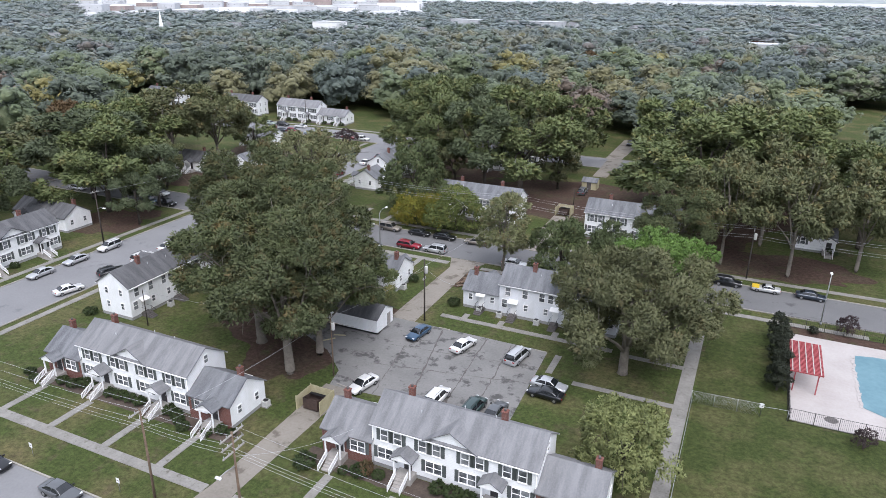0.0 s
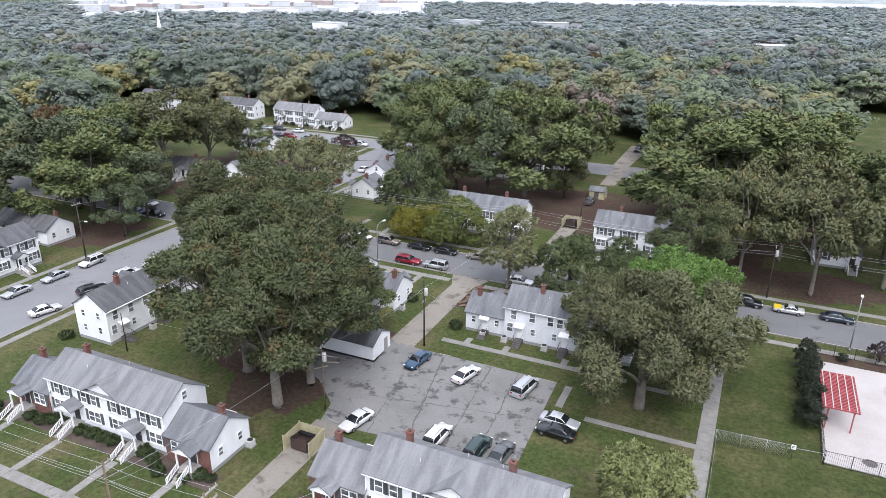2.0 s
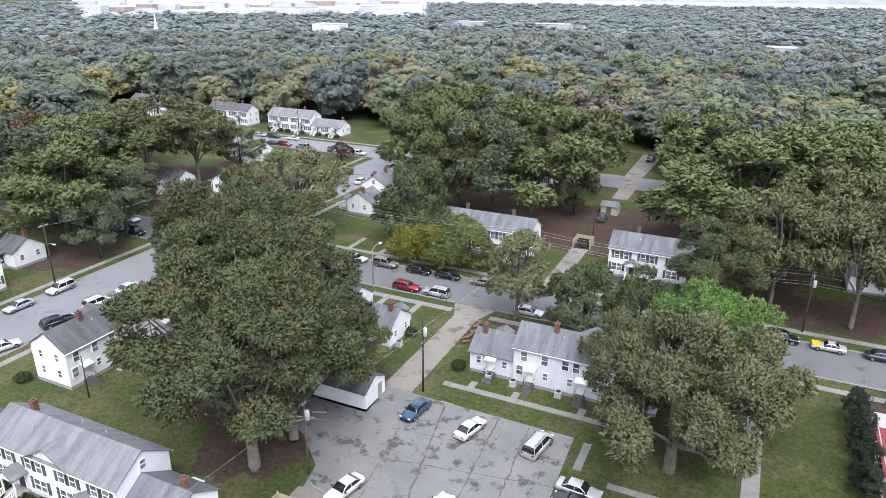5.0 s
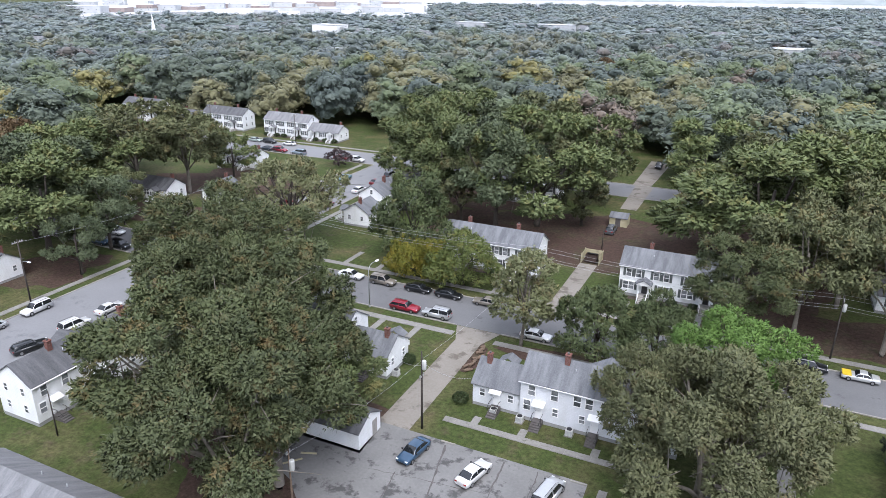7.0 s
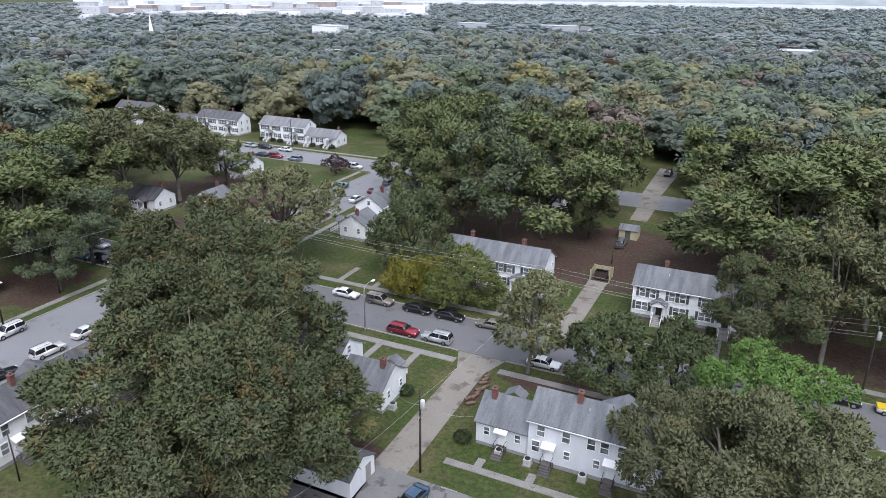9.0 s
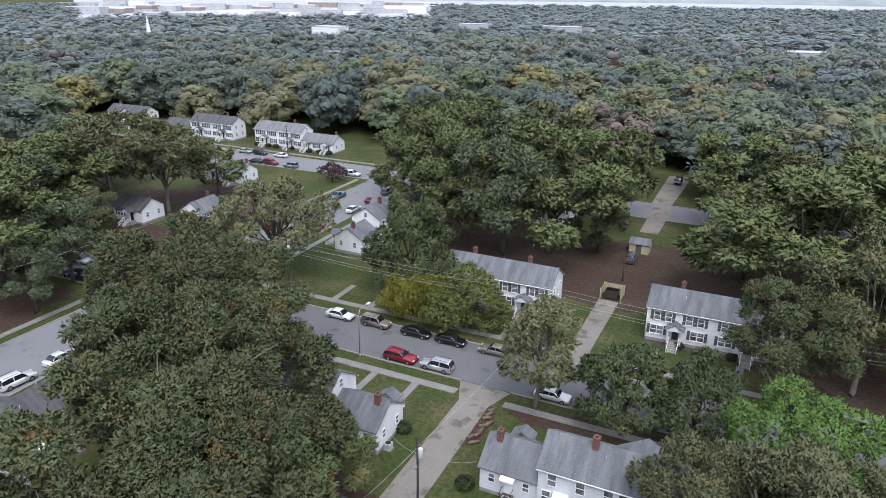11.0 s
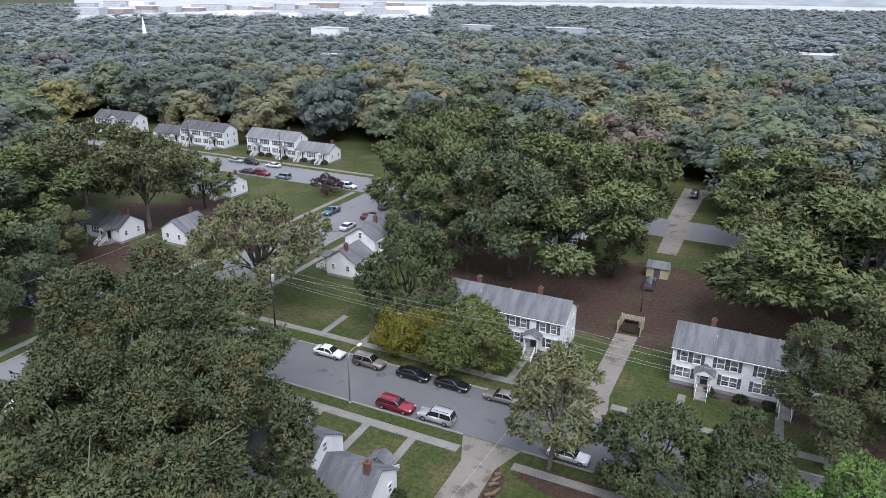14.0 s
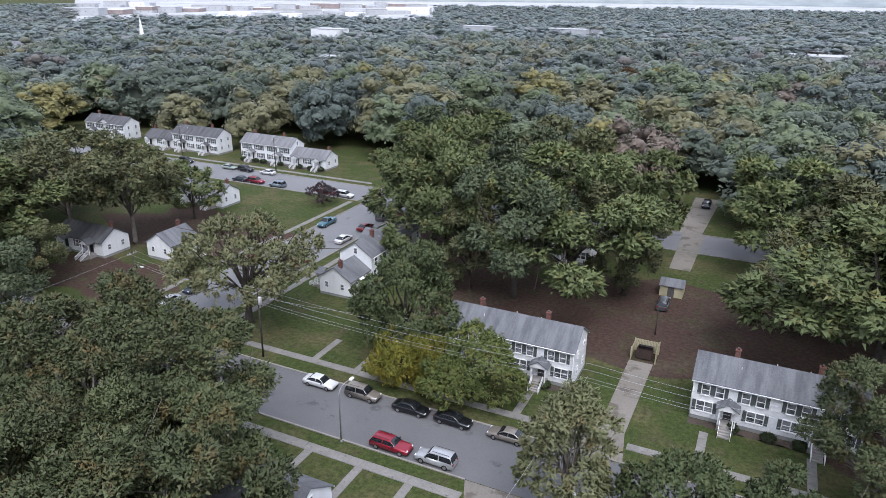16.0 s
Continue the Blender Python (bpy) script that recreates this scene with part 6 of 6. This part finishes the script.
M_pale = mottled("pale_cladding", (0.34, 0.35, 0.36), (0.48, 0.49, 0.50), 0.5, 0.05, 0.7)
M_brick_far = mottled("pale_far_brick", (0.24, 0.19, 0.18), (0.33, 0.28, 0.26), 0.5, 0.05, 0.9)
ch = far_block("church", "white church with tall slender steeple", -460, 432, 16, 22, 8, M_siding, M_roof, 25, 4, 6)
part("tower", box(7, -3, 0, 12, 2, 14), M_siding, ch)
part("spire", tube([(9.5, -0.5, 14), (9.5, -0.5, 16), (9.5, -0.5, 27)], [2.6, 1.5, 0.05], 8), M_white, ch)
FAR = [("warehouse", "white flat roofed hall among the woods", -245.5, 381, 17, 12, 13.5, M_white, M_pale, 20, 4, 0), ("warehouse", "long white flat roofed warehouse", -372, 560, 26, 18, 16, M_white, M_pale, 0, 5, 0),
       ("house", "far white gabled house among trees", -135, 425, 9, 9, 7, M_siding, M_roof, 70, 2, 3.5), ("house", "far white house with grey roof", -155, 415, 20, 9, 6, M_siding, M_roof, 10, 4, 2.5),
       ("house", "far white gabled house among trees", -78, 372, 10, 9, 7, M_siding, M_roof, 20, 2, 3), ("house", "far white gabled house among trees", -50, 330, 12, 9, 7, M_siding, M_roof_mid, 5, 3, 3), ("house", "far white gabled house among trees", -62, 372, 9, 9, 6, M_siding, M_roof_mid, 60, 2, 3),
       ("warehouse", "long low pale commercial building", 5, 600, 60, 20, 8, M_pale, M_pale, 4, 6, 0), ("warehouse", "long low red commercial building", -8, 640, 18, 14, 8, M_brick, M_pale, 0, 3, 0), ("warehouse", "long low pale commercial building", -80, 620, 50, 18, 7, M_pale, M_pale, 0, 5, 0),
       ("house", "far pale house beyond the woods", -520, 385, 20, 12, 8, M_siding, M_roof, 30, 3, 3), ("house", "far pale blue house beyond the woods", -475, 380, 20, 12, 7, M_siding_blue, M_roof, 10, 3, 3), ("house", "far pale house beyond the woods", -262, 430, 20, 10, 8, M_siding, M_roof, -20, 3, 3),
       ("house", "far white house between tree trunks", -216, 286, 12, 9, 6, M_siding, M_roof, 10, 3, 3), ("house", "far white house beyond the yards", -37, 300, 14, 9, 6, M_siding, M_roof, 0, 3, 3), ("house", "far white house beyond the yards", -25, 452, 18, 12, 8, M_siding, M_roof, 0, 3, 3),
       ("warehouse", "pale flat roofed hall", -290, 690, 30, 14, 15, M_pale, M_pale, 0, 4, 0), ("warehouse", "pale flat roofed hall", -205, 690, 36, 14, 15, M_pale, M_pale, 0, 4, 0), ("house", "far white house beyond the lane", 32, 190, 12, 9, 6, M_siding, M_roof, 10, 3, 2.5)]
for k in range(60):
    r, a = 1050 + 19 * (k * 23 % 47), radians(27 + 0.42 * k)
    FAR.append(("warehouse", "huge pale warehouse on the horizon", -13 - r * math.sin(a), 28 + r * math.cos(a), 30 + 18 * (k * 5 % 4), 40, 5 + 1.6 * (k * 3 % 5), (M_pale, M_white, M_brick_far)[0 if k % 3 else (1 if k % 2 else 2)], (M_white, M_pale, M_step_pale)[k % 3], 25 + 5 * (k % 3), 5, 0))
for k in range(26):
    r, a = 620 + 29 * (k * 7 % 13), radians(-6 + 2.5 * k)
    FAR.append(("house", "far pale house half hidden by woods", -13 - r * math.sin(a), 28 + r * math.cos(a), 13, 9, 9, M_pale, M_roof, 40 * k, 3, 3.5))
for f in FAR:
    far_block(*f)
